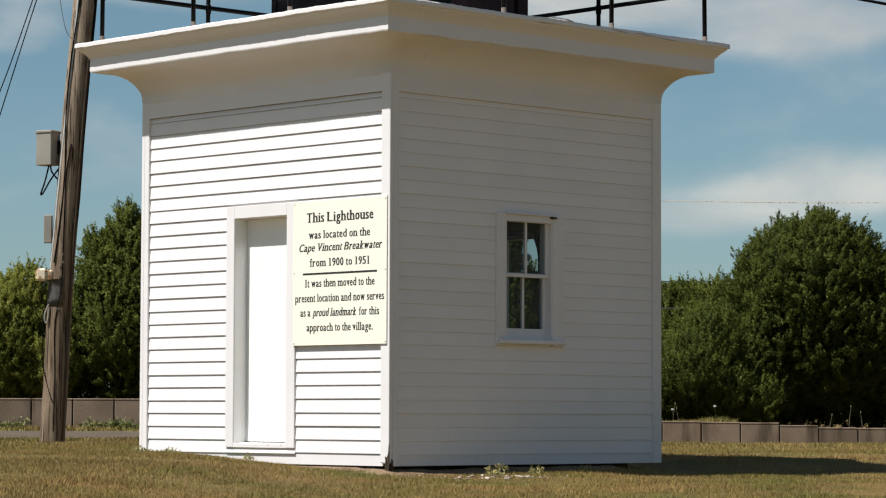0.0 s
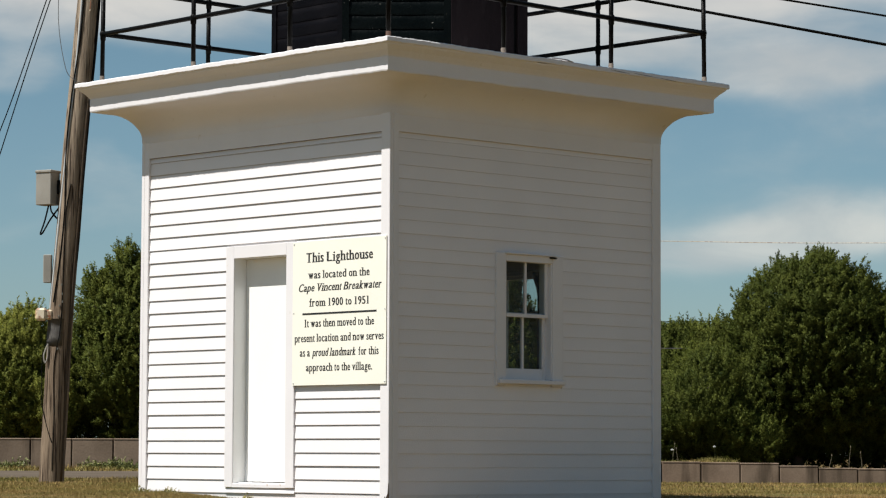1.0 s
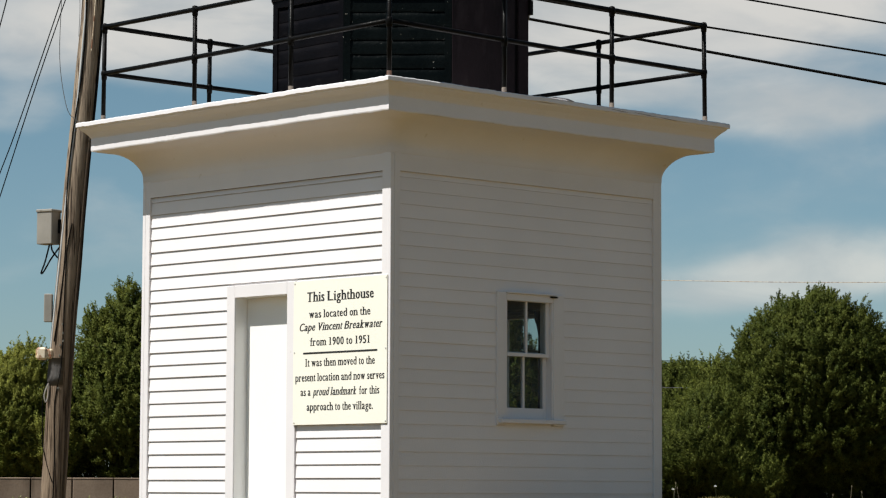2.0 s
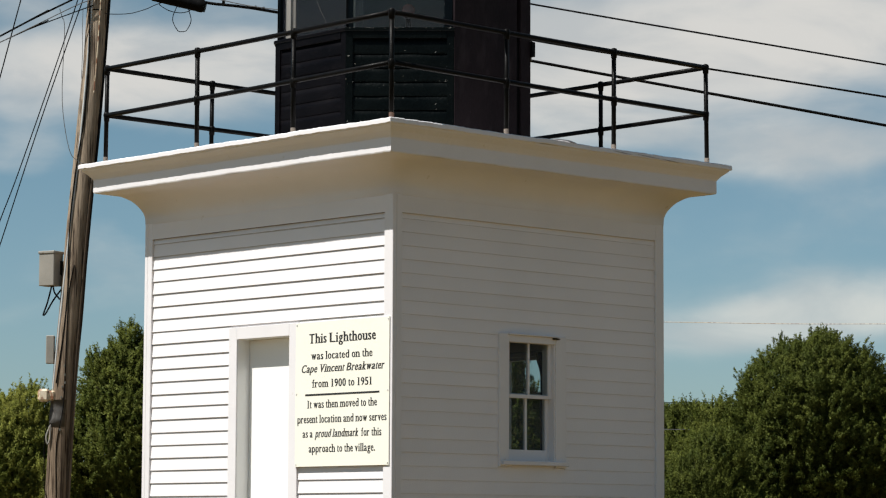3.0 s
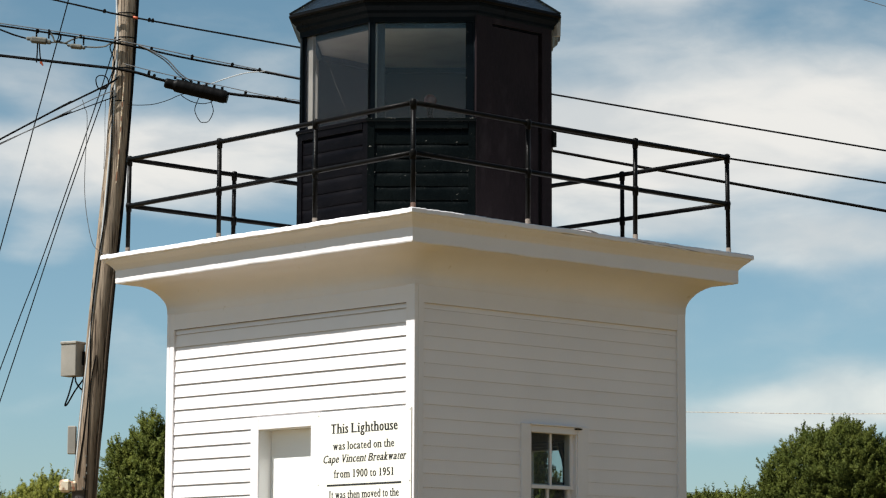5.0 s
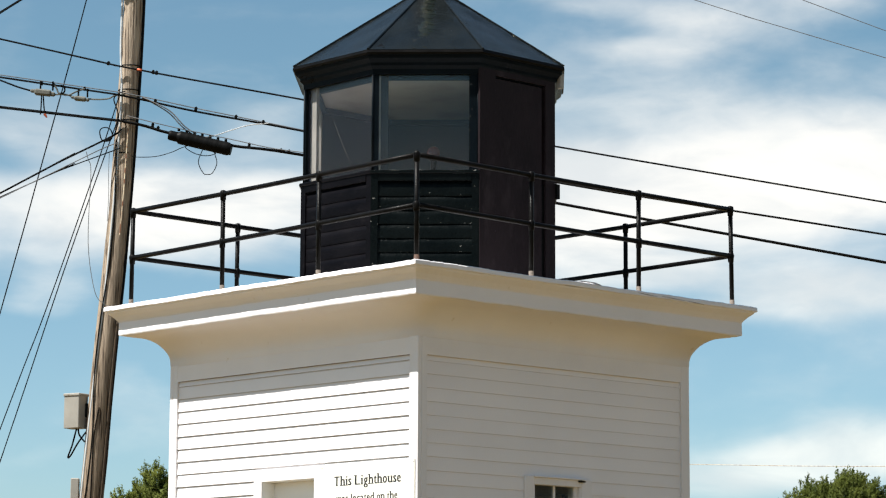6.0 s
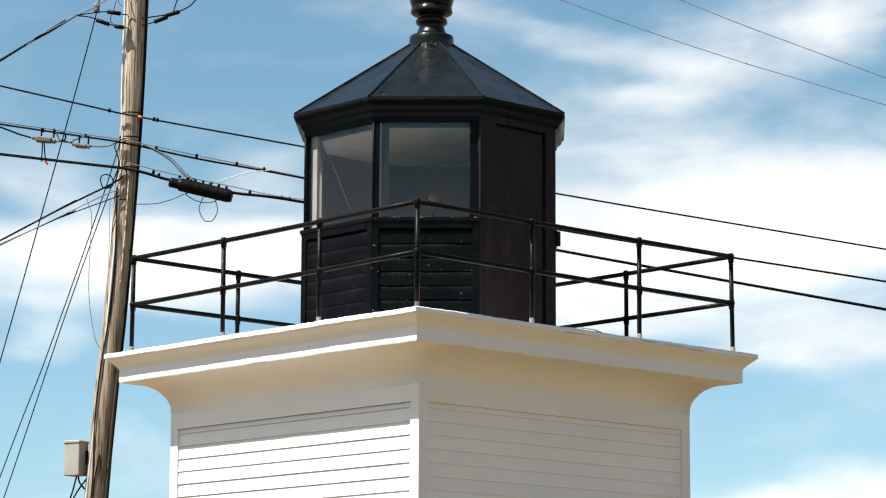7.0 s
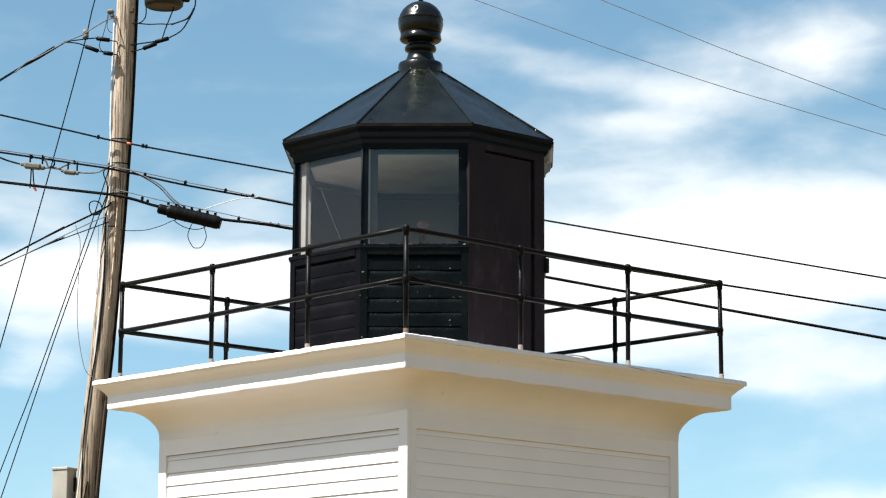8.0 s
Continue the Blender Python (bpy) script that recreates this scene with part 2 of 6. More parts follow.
GLINT_AMBER.node_tree.nodes["Principled BSDF"].inputs["Specular Tint"].default_value = (1.0, 0.84, 0.40, 1)
IRON = mat("black_iron", (0.0022, 0.0022, 0.0022), (0.0058, 0.0054, 0.0050), 9, 0.38, bump=0.3, grain=70, spots=((0.02, 0.013, 0.009), 18, (0.70, 0.82)), shine=0.06)
RUST = mat("rusted_iron", (0.030, 0.018, 0.012), (0.20, 0.165, 0.135), 26, 0.8, bump=0.4, grain=120)
RED_RUST = mat("red_brown_rust", (0.030, 0.014, 0.008), (0.13, 0.060, 0.034), 26, 0.85, bump=0.4, grain=120)
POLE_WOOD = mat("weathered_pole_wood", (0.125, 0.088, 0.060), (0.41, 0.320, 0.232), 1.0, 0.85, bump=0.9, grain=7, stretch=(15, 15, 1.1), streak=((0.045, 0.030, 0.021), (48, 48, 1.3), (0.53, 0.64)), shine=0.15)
# the wood is paler and bluer high up and browner near the foot
wood_nodes, wood_links = POLE_WOOD.node_tree.nodes, POLE_WOOD.node_tree.links
wood = wood_nodes["Principled BSDF"].inputs["Base Color"]
toned, blotch, height_of, tone_height = wood_nodes.new("ShaderNodeMix"), wood_nodes.new("ShaderNodeTexNoise"), wood_nodes.new("ShaderNodeSeparateXYZ"), wood_nodes.new("ShaderNodeMath")
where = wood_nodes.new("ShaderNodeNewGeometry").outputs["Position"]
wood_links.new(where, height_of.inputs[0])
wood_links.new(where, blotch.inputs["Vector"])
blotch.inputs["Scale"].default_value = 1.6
tone_height.operation, tone_height.inputs[1].default_value = "MULTIPLY_ADD", 3.0
wood_links.new(blotch.outputs["Fac"], tone_height.inputs[0])
wood_links.new(height_of.outputs["Z"], tone_height.inputs[2])
tone_span = wood_nodes.new("ShaderNodeMapRange")
tone_span.inputs["From Min"].default_value, tone_span.inputs["From Max"].default_value = 3.5, 11.0
wood_links.new(tone_height.outputs[0], tone_span.inputs["Value"])
toned.data_type, toned.blend_type = "RGBA", "MULTIPLY"
toned.inputs["Factor"].default_value = 1.0
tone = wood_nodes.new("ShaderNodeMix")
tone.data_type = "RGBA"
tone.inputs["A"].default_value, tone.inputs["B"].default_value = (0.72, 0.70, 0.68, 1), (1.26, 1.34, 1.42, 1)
wood_links.new(tone_span.outputs["Result"], tone.inputs["Factor"])
wood_links.new(wood.links[0].from_socket, toned.inputs["A"])
wood_links.new(tone.outputs["Result"], toned.inputs["B"])
wood_links.new(toned.outputs["Result"], wood)
GALV = mat("galvanised_steel", (0.42, 0.43, 0.43), (0.58, 0.59, 0.58), 6, 0.45, metal=0.3, bump=0.1, grain=80)
BOX_GREY = mat("beige_grey_enamel", (0.22, 0.205, 0.175), (0.29, 0.27, 0.235), 4, 0.5, bump=0.05, grain=60, spots=((0.16, 0.13, 0.10), 9, (0.68, 0.8)))
CABLE = mat("black_cable", (0.0025, 0.0025, 0.0025), (0.006, 0.006, 0.006), 5, 0.5, bump=0.1, grain=60, shine=0.05)
STEEL_WIRE = mat("steel_wire", (0.12, 0.12, 0.12), (0.2, 0.2, 0.2), 5, 0.45, metal=0.6, bump=0.1)
CERAMIC = mat("cream_plastic", (0.62, 0.50, 0.32), (0.72, 0.64, 0.50), 12, 0.4, bump=0.05, spots=((0.22, 0.085, 0.04), 11, (0.47, 0.60)))
CONCRETE = mat("weathered_concrete", (0.135, 0.098, 0.070), (0.240, 0.180, 0.132), 1.5, 0.9, bump=0.4, grain=25, rand=0.12, streak=((0.078, 0.058, 0.041), (2.5, 2.5, 0.4), (0.50, 0.66)), shine=0.1)
STONE = mat("pale_rubble_stone", (0.24, 0.20, 0.16), (0.48, 0.42, 0.35), 9, 0.9, bump=0.5, grain=60, rand=0.5)
# dull browns and whites that draw the shade under boards and laps
EDGE_SHADE = mat("shaded_board_edge", (0.12, 0.106, 0.100), (0.27, 0.245, 0.232), 3, 0.9, bump=0.2, shine=0.1)
LAP_SHADE = mat("lap_shade_white", (0.46, 0.43, 0.415), (0.64, 0.615, 0.60), 4, 0.8, bump=0.2, grain=30, shine=0.1)
DARK_WOOD = mat("dark_rotten_wood", (0.02, 0.013, 0.008), (0.10, 0.065, 0.035), 14, 0.9, bump=0.6, grain=90, stretch=(5, 5, 1))
FLOOR_BOARDS = mat("worn_floor_boards", (0.16, 0.14, 0.11), (0.30, 0.27, 0.22), 2, 0.8, bump=0.2, stretch=(6, 1, 1))
INTERIOR = mat("dim_interior_boards", (0.035, 0.03, 0.024), (0.07, 0.06, 0.05), 2, 0.9, bump=0.2)
BLUE_GREY = mat("blue_grey_lining", (0.005, 0.022, 0.038), (0.014, 0.040, 0.062), 2, 0.7, bump=0.1, spots=((0.05, 0.06, 0.07), 4, (0.62, 0.8)))
LINING = mat("pale_grey_lining", (0.33, 0.315, 0.285), (0.44, 0.42, 0.38), 2, 0.7, bump=0.1, streak=((0.29, 0.275, 0.25), (3, 3, 3), (0.5, 0.75)))
# dust films, tinted to hold the panes' hazy blue reflections as well
PANE = glass("clear_pane", (0.76, 0.82, 0.81), 0.02, 0.08)
DUSTY = glass("dusty_pane", (0.80, 0.87, 0.90), 0.04, 0.004, (0.30, 0.47, 0.57))
DUSTIER = glass("dusty_lilac_pane", (0.84, 0.85, 0.88), 0.04, 0.0065, (0.43, 0.41, 0.56))
PINK = mat("pink_lamp_glass", (0.11, 0.040, 0.040), (0.24, 0.12, 0.11), 20, 0.15, bump=0)
ASPHALT = mat("asphalt", (0.075, 0.060, 0.046), (0.125, 0.102, 0.080), 0.8, 0.98, bump=0.6, grain=60, shine=0.0)
TANK_GREY = mat("dark_grey_enamel", (0.014, 0.013, 0.011), (0.030, 0.027, 0.023), 5, 0.45, bump=0.05, spots=((0.05, 0.035, 0.025), 9, (0.66, 0.8)), shine=0.2)
PLATE_GREY = mat("dull_grey_plate", (0.13, 0.122, 0.115), (0.19, 0.18, 0.168), 6, 0.7, bump=0.1, spots=((0.05, 0.035, 0.025), 9, (0.6, 0.8)), shine=0.15)
JAMB_GREY = mat("dark_grey_jamb", (0.030, 0.035, 0.037), (0.050, 0.056, 0.057), 6, 0.7, bump=0.1, shine=0.1)
TERMINAL = mat("weathered_zinc", (0.055, 0.055, 0.046), (0.15, 0.15, 0.13), 9, 0.6, bump=0.3, grain=40, shine=0.2)
CURTAIN = mat("dark_cloth", (0.012, 0.012, 0.011), (0.03, 0.029, 0.027), 6, 0.95, bump=0.3, shine=0.1)
EARTH = mat("bare_brown_earth", (0.085, 0.052, 0.030), (0.26, 0.185, 0.125), 3.0, 0.95, bump=0.8, grain=30, spots=((0.36, 0.29, 0.22), 26, (0.60, 0.70)), shine=0.05)
SOIL = mat("lawn_soil", (0.092, 0.064, 0.024), (0.22, 0.135, 0.058), 0.7, 0.95, bump=0.8, grain=22, spots=((0.085, 0.076, 0.024), 1.1, (0.46, 0.62)), shine=0.1)
GRASS = mat("dry_grass_blades", (0.122, 0.100, 0.029), (0.36, 0.230, 0.092), 0.55, 0.6, bump=0.0, grain=5.0, island=0.35, spots=((0.152, 0.150, 0.039), 0.8, (0.42, 0.66)), shine=0.12)
LEAF = mat("juniper_leaves", (0.018, 0.034, 0.006), (0.132, 0.150, 0.031), 2.4, 0.6, bump=0.0, grain=7, island=0.18, shine=0.08)
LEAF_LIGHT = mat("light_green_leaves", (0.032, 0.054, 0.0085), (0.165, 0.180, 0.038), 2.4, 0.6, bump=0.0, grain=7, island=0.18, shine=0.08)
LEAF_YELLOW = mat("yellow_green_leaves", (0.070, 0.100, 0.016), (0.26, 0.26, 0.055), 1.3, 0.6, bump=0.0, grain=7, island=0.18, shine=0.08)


def see_through(m, share):
    """Lets part of the light through a leaf."""
    n, l = m.node_tree.nodes, m.node_tree.links
    bsdf, out = n["Principled BSDF"], n["Material Output"]
    thin, mx = n.new("ShaderNodeBsdfTranslucent"), n.new("ShaderNodeMixShader")
    l.new(bsdf.inputs["Base Color"].links[0].from_socket, thin.inputs["Color"])
    mx.inputs[0].default_value = share
    l.new(bsdf.outputs[0], mx.inputs[1])
    l.new(thin.outputs[0], mx.inputs[2])
    l.new(mx.outputs[0], out.inputs["Surface"])


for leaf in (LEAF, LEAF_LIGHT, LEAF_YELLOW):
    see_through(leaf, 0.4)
BARK = mat("bark", (0.05, 0.035, 0.025), (0.12, 0.09, 0.065), 6, 0.9, bump=0.6, grain=40, stretch=(4, 4, 1))

# ---- mesh helpers ----


def part(name, bm, material, parent=None, label=""):
    """Links a bmesh as one mesh object under a thing or a part."""
    bm.normal_update()
    me = bpy.data.meshes.new(name)
    bm.to_mesh(me)
    bm.free()
    return part_of(name, me, material, parent, label)


def part_of(name, me, material, parent=None, label=""):
    if material and not me.materials:
        me.materials.append(material)
    ob = new(name, me)
    ob.parent = parent
    if label:
        tagged(ob, label)
    return ob


def thing(name, label, category, group="", kind="", at=(0, 0, 0)):
    ob = new(name)
    ob.location = at
    ob.empty_display_size = 0.2
    return tagged(ob, label, category, group, kind)


def box(bm, x0, x1, y0, y1, z0, z1, bevel=0.0, m=None):
    v = [bm.verts.new((x, y, z)) for x in (x0, x1) for y in (y0, y1) for z in (z0, z1)]
    f = [bm.faces.new([v[i] for i in q]) for q in ((0, 1, 3, 2), (4, 6, 7, 5), (0, 4, 5, 1), (2, 3, 7, 6), (0, 2, 6, 4), (1, 5, 7, 3))]
    if bevel:
        es = list({e for q in f for e in q.edges})
        r = bmesh.ops.bevel(bm, geom=es, offset=bevel, segments=1, affect="EDGES")
        v = list({w for q in r["faces"] for w in q.verts})
    if m is not None:
        bmesh.ops.transform(bm, matrix=m, verts=v)
    return v


def boxes(*rows, bevel=0.0):
    bm = bmesh.new()
    for r in rows:
        box(bm, *r, bevel=bevel)
    return bm


def tube(bm, pts, r, seg=8, caps=True):
    """A round bar along points; r is one radius or one for each point."""
    pts = [Vector(p) for p in pts]
    rs = r if isinstance(r, (list, tuple)) else [r] * len(pts)
    rings, ref = [], None
    for i, p in enumerate(pts):
        d = (pts[min(i + 1, len(pts) - 1)] - pts[max(i - 1, 0)]).normalized()
        if ref is None:
            ref = d.orthogonal().normalized()
        u = (ref - d * ref.dot(d)).normalized()
        w = d.cross(u)
        ref = u
        rings.append([bm.verts.new(p + (u * math.cos(a) + w * math.sin(a)) * rs[i]) for a in [2 * math.pi * k / seg for k in range(seg)]])
    for a, b in zip(rings, rings[1:]):
        for k in range(seg):
            f = bm.faces.new((a[k], a[(k + 1) % seg], b[(k + 1) % seg], b[k]))
            f.smooth = seg > 6
    if caps:
        bm.faces.new(rings[0][::-1])
        bm.faces.new(rings[-1])
    return bm


def revolve(bm, profile, centre, seg=24):
    """A turned body round the vertical through centre; profile rows are (radius, z)."""
    rings = []
    for r, z in profile:
        rings.append([bm.verts.new((centre[0] + r * math.cos(2 * math.pi * k / seg), centre[1] + r * math.sin(2 * math.pi * k / seg), z)) for k in range(seg)])
    for a, b in zip(rings, rings[1:]):
        for k in range(seg):
            bm.faces.new((a[k], a[(k + 1) % seg], b[(k + 1) % seg], b[k])).smooth = True
    bm.faces.new(rings[0][::-1])
    bm.faces.new(rings[-1])
    return bm


def mesh_from(name, verts, per, normals=None):
    """A mesh of separate faces, each with its own run of per corners."""
    n = len(verts)
    me = bpy.data.meshes.new(name)
    me.vertices.add(n)
    me.vertices.foreach_set("co", np.ascontiguousarray(verts, dtype=np.float32).ravel())
    me.loops.add(n)
    me.loops.foreach_set("vertex_index", np.arange(n, dtype=np.int32))
    me.polygons.add(n // per)
    me.polygons.foreach_set("loop_start", np.arange(0, n, per, dtype=np.int32))
    me.update(calc_edges=True)
    if normals is not None:
        me.attributes.new("custom_normal", "FLOAT_VECTOR", "POINT").data.foreach_set("vector", np.ascontiguousarray(normals, dtype=np.float32).ravel())
        me.update()
    return me


def smooth01(x):
    x = min(1.0, max(0.0, x))
    return x * x * (3 - 2 * x)


# ---- ground: a lawn that falls gently towards the camera ----


def ground_z(s, d):
    west = smooth01((-0.3 - s) / 2.5)
    left = float(np.interp(d, [24, 27, 40, 47, 58, 62], [0.09, 0.085, 0.03, 0.03, 0.06, 0.10]))
    right = float(np.interp(d, [24, 25.5, 28, 31, 36, 45, 58, 66], [-0.075, -0.063, -0.035, -0.002, 0.012, 0.005, -0.13, -0.25]))
    dip = float(np.interp(d, [22, 24, 25.5, 27, 28.9, 30.2, 32, 36, 45, 58, 66], [-0.075, -0.10, -0.115, -0.095, 0.004, 0.034, 0.034, 0.02, 0.005, -0.13, -0.25]))
    right += (dip - right) * smooth01((s - 1.5) / 1.0)
    z = right + (left - right) * west
    z -= 0.034 * min(34.0, max(0.0, 24.0 - d))
    if s < 0:
        z += 0.55 * smooth01((d - 62.3) / 0.35)
    else:
        z += (0.46 - 0.12 * smooth01((s - 6.5) / 3)) * smooth01((d - 66.3) / 0.35)
    return z


S_LINES = [-3000, -1200, -400, -150, -70, -40, -25, -18] + [-14 + 0.5 * i for i in range(61)] + [18, 25, 40, 70, 150, 400, 1200, 3000]
D_LINES = [-3000, -1000, -300, -100, -40, -15, -5, 0, 5, 10, 14] + [17 + 0.4 * i for i in range(36)] + [32 + 2 * i for i in range(15)] + [61.5, 62.3, 62.5, 62.7, 64, 65.5, 66.3, 66.5, 66.7, 68, 72, 80, 100, 150, 300, 800, 2000, 4000]
bm = bmesh.new()
grid = []
for d in D_LINES:
    row = []
    for s in S_LINES:
        bumpy = 0.022 * noise.noise(Vector((s * 0.9, d * 0.9, 3))) if 14 < d < 62 else 0.0
        row.append(bm.verts.new(plan(s, d, ground_z(s, d) + bumpy)))
    grid.append(row)
for a, b in zip(grid, grid[1:]):
    for k in range(len(S_LINES) - 1):
        bm.faces.new((a[k], a[k + 1], b[k + 1], b[k])).smooth = True
tagged(part("ground", bm, SOIL), "dry sunlit lawn of patchy green and straw grass", "ground", kind="structure")

bm = bmesh.new()
rows = []
for d in (45.0, 48.5, 52, 56, 58.5):
    rows.append([bm.verts.new(plan(s, d, ground_z(s, d) + 0.03)) for s in [-90 + 4 * i for i in range(23)]])
for a, b in zip(rows, rows[1:]):
    for k in range(len(a) - 1):
        bm.faces.new((a[k], a[k + 1], b[k + 1], b[k]))
tagged(part("road", bm, ASPHALT), "grey asphalt road passing behind the lawn", "road", kind="structure")

# ---- lighthouse tower ----
W = 3.5
RISE = 0.1194
Z_FIRST = 0.0955
tower = thing("lighthouse", "white clapboard square lighthouse tower with flared cornice on lawn", "lighthouse")


def side_matrix(k):
    """Each side in its own frame: x along the wall from its right end (0) to its left (-W), y inwards."""
    return (Matrix.Identity(4), Matrix.Translation((0, W, 0)) @ Matrix.Rotation(math.pi / 2, 4, "Z"),
            Matrix.Translation((-W, W, 0)) @ Matrix.Rotation(math.pi, 4, "Z"), Matrix.Translation((-W, 0, 0)) @ Matrix.Rotation(-math.pi / 2, 4, "Z"))[k]


# wall, along it from its right end: opening (x0, x1, z0, z1)
DOOR = (-2.104, -1.371, 0.18, 2.23)
WINDOW = (-(W - 1.419), -(W - 2.031), 1.126, 2.19)      # of the shaded side
BACK = (-2.05, -1.45, 1.126, 2.19)
OPENINGS = {0: DOOR, 1: WINDOW, 2: BACK, 3: None}
SHEATH, INNER = 0.030, 0.155
walls = {}
for k in range(4):
    o = OPENINGS[k]
    if k in (1, 2):
        o = (*o[:3], o[3] + 0.045)
    if k == 0:
        o = (o[0] - 0.024, o[1] + 0.024, o[2] - 0.03, o[3] + 0.024)
    left_end, right_end = (-W + SHEATH, -SHEATH) if k % 2 == 0 else (-W + INNER, -INNER)
    if o:
        rows = [(left_end, o[0], SHEATH, INNER, 0.02, 3.6), (o[1], right_end, SHEATH, INNER, 0.02, 3.6), (o[0], o[1], SHEATH, INNER, o[3], 3.6), (o[0], o[1], SHEATH, INNER, 0.02, o[2])]
    else:
        rows = [(left_end, right_end, SHEATH, INNER, 0.02, 3.6)]
    walls[k] = part("wall", boxes(*rows), WHITE, tower)
    walls[k].matrix_local = side_matrix(k)

# one board, a metre long, thick at its lower edge; underside and lap strip coloured as shade
def board(lip, joint):
    bm = bmesh.new()
    prof = [(SHEATH, 0.0), (lip + 0.0005, 0.0), (lip, 0.003), (0.0259, RISE - 0.0065), (0.0270, RISE + 0.012), (SHEATH, RISE + 0.012)]
    ends = [[bm.verts.new((x, y, z)) for y, z in prof] for x in (0, 1)]
    bm.faces.new(ends[0])
    bm.faces.new(ends[1][::-1])
    for i in range(6):
        bm.faces.new((ends[0][i], ends[1][i], ends[1][(i + 1) % 6], ends[0][(i + 1) % 6]))
    bm.normal_update()
    bmesh.ops.recalc_face_normals(bm, faces=bm.faces)
    me = bpy.data.meshes.new("clapboard")
    bm.to_mesh(me)
    bm.free()
    for material in (WHITE, EDGE_SHADE, joint):
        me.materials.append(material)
    # darken the underside and the strip below the next lap, as shade
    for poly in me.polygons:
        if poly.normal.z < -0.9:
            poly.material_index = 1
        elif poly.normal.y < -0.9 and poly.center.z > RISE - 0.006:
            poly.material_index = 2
    return me


# only sides 0 and 3 get the strip that deepens the shadow line
shade_line_board, thin_lip_board = board(0.0155, LAP_SHADE), board(0.0205, WHITE)
rng = random.Random(4)
CASINGS = {0: (-2.220, -1.252, 0.10, 2.345), 1: (-(W - 1.306), -(W - 2.165), 1.06, 2.262), 2: (-2.17, -1.33, 1.06, 2.262)}


def lay_boards():
    for k in range(4):
        c = CASINGS.get(k)
        for i in range(27):
            z = Z_FIRST + i * RISE
            a, b = -W + 0.111, -0.111
            runs = [(a, b)]
            if c and z + RISE * 0.7 > c[2] and z + 0.02 < c[3]:
                runs = [(a, c[0] + 0.002), (c[1] - 0.002, b)]
                if k == 0 and i == 0:
                    runs.append((c[0], c[1]))
            for x0, x1 in runs:
                under_door = (x0, x1) == (c[0], c[1]) if c else False
                ob = part_of("clapboard", shade_line_board if k in (0, 3) else thin_lip_board, WHITE, walls[k])
                lift = 0.010 if k == 0 and x0 > -1.3 and z < 1.2 else 0.0
                ob.location = (x0, rng.uniform(-0.0008, 0.0008) - (0.008 if under_door else 0), z + lift + rng.uniform(-0.0022, 0.0022))
                ob.scale = (x1 - x0, 1, 0.38 if under_door else 1 if i < 26 else 0.42)
                ob.rotation_euler = (rng.uniform(-0.004, 0.004), rng.uniform(-0.0011, 0.0011), 0)


# skirt boards, corner boards, frieze
for k in range(4):
    m = side_matrix(k)
    for name, row in (("skirt_board", (-W + 0.108, -0.108, 0.026, 0.05, 0.0, Z_FIRST + 0.004)), ("frieze_board", (-W + 0.108, -0.108, 0.002, 0.05, 3.246, 3.44))):
        ob = part(name, boxes(row, bevel=0.002), TRIM, tower)
        ob.matrix_local = m
        # underside tinted as shade, darker on sides 0 and 3
        ob.data.materials.append(EDGE_SHADE if k in (0, 3) else LAP_SHADE)
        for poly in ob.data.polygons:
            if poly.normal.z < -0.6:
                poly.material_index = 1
    bm = boxes((-0.112, 0.0, 0.0, 0.045, 0.0 if k else 0.03, 3.44), bevel=0.004)
    ob = part("corner_board", bm, TRIM, tower)
    ob.matrix_local = m
    ob = part("corner_board", boxes((-W + 0.046, -W + 0.112, 0.0, 0.045, 0.0, 3.44), bevel=0.004), TRIM, tower)
    ob.matrix_local = m


def square_ring(bm, profile, n=30, wear=0.0, seed=0.0):
    """A mitred moulding round the tower; profile rows are (overhang, z)."""
    def loop(o, z, rough):
        c = [(-W - o, -o), (o, -o), (o, W + o), (-W - o, W + o)]
        out = []
        for i in range(4):
            (x0, y0), (x1, y1) = c[i], c[(i + 1) % 4]
            for k in range(n):
                f = k / n
                p = Vector((x0 + (x1 - x0) * f, y0 + (y1 - y0) * f, z))
                if rough and k:
                    p.z += rough * noise.noise(Vector((p.x * 3.1, p.y * 3.1, seed))) + rough * 0.5 * noise.noise(Vector((p.x * 14, p.y * 14, seed))) + rough * 0.9 * noise.noise(Vector((p.x * 31, p.y * 31, seed)))
                out.append(bm.verts.new(p))
        return out
    loops = [loop(o, z, wear) for o, z in profile]
    for a, b in zip(loops, loops[1:]):
        for i in range(4 * n):
            bm.faces.new((a[i], a[(i + 1) % (4 * n)], b[(i + 1) % (4 * n)], b[i]))
    return bm


cove = [(-0.0016, 3.395), (0.0004, 3.405), (0.0010, 3.435), (0.0026, 3.460), (0.0068, 3.482), (0.014, 3.507), (0.028, 3.537), (0.047, 3.567), (0.072, 3.600), (0.100, 3.627), (0.132, 3.649), (0.165, 3.666), (0.200, 3.677), (0.26, 3.684), (0.350, 3.700)]
bm = square_ring(bmesh.new(), cove, 4)
for f in bm.faces:
    f.smooth = True
ob = part("cove", bm, TRIM, tower)
part("fascia", square_ring(bmesh.new(), [(0.30, 3.700), (0.354, 3.701), (0.358, 3.712), (0.357, 3.835), (0.30, 3.835)], 200, 0.0055, 2.0), TRIM, tower)
part("crown_moulding", square_ring(bmesh.new(), [(0.30, 3.818), (0.357, 3.824), (0.366, 3.840), (0.395, 3.875), (0.440, 3.915), (0.447, 3.931), (0.30, 3.94)], 120, 0.003, 5.0), TRIM, tower)
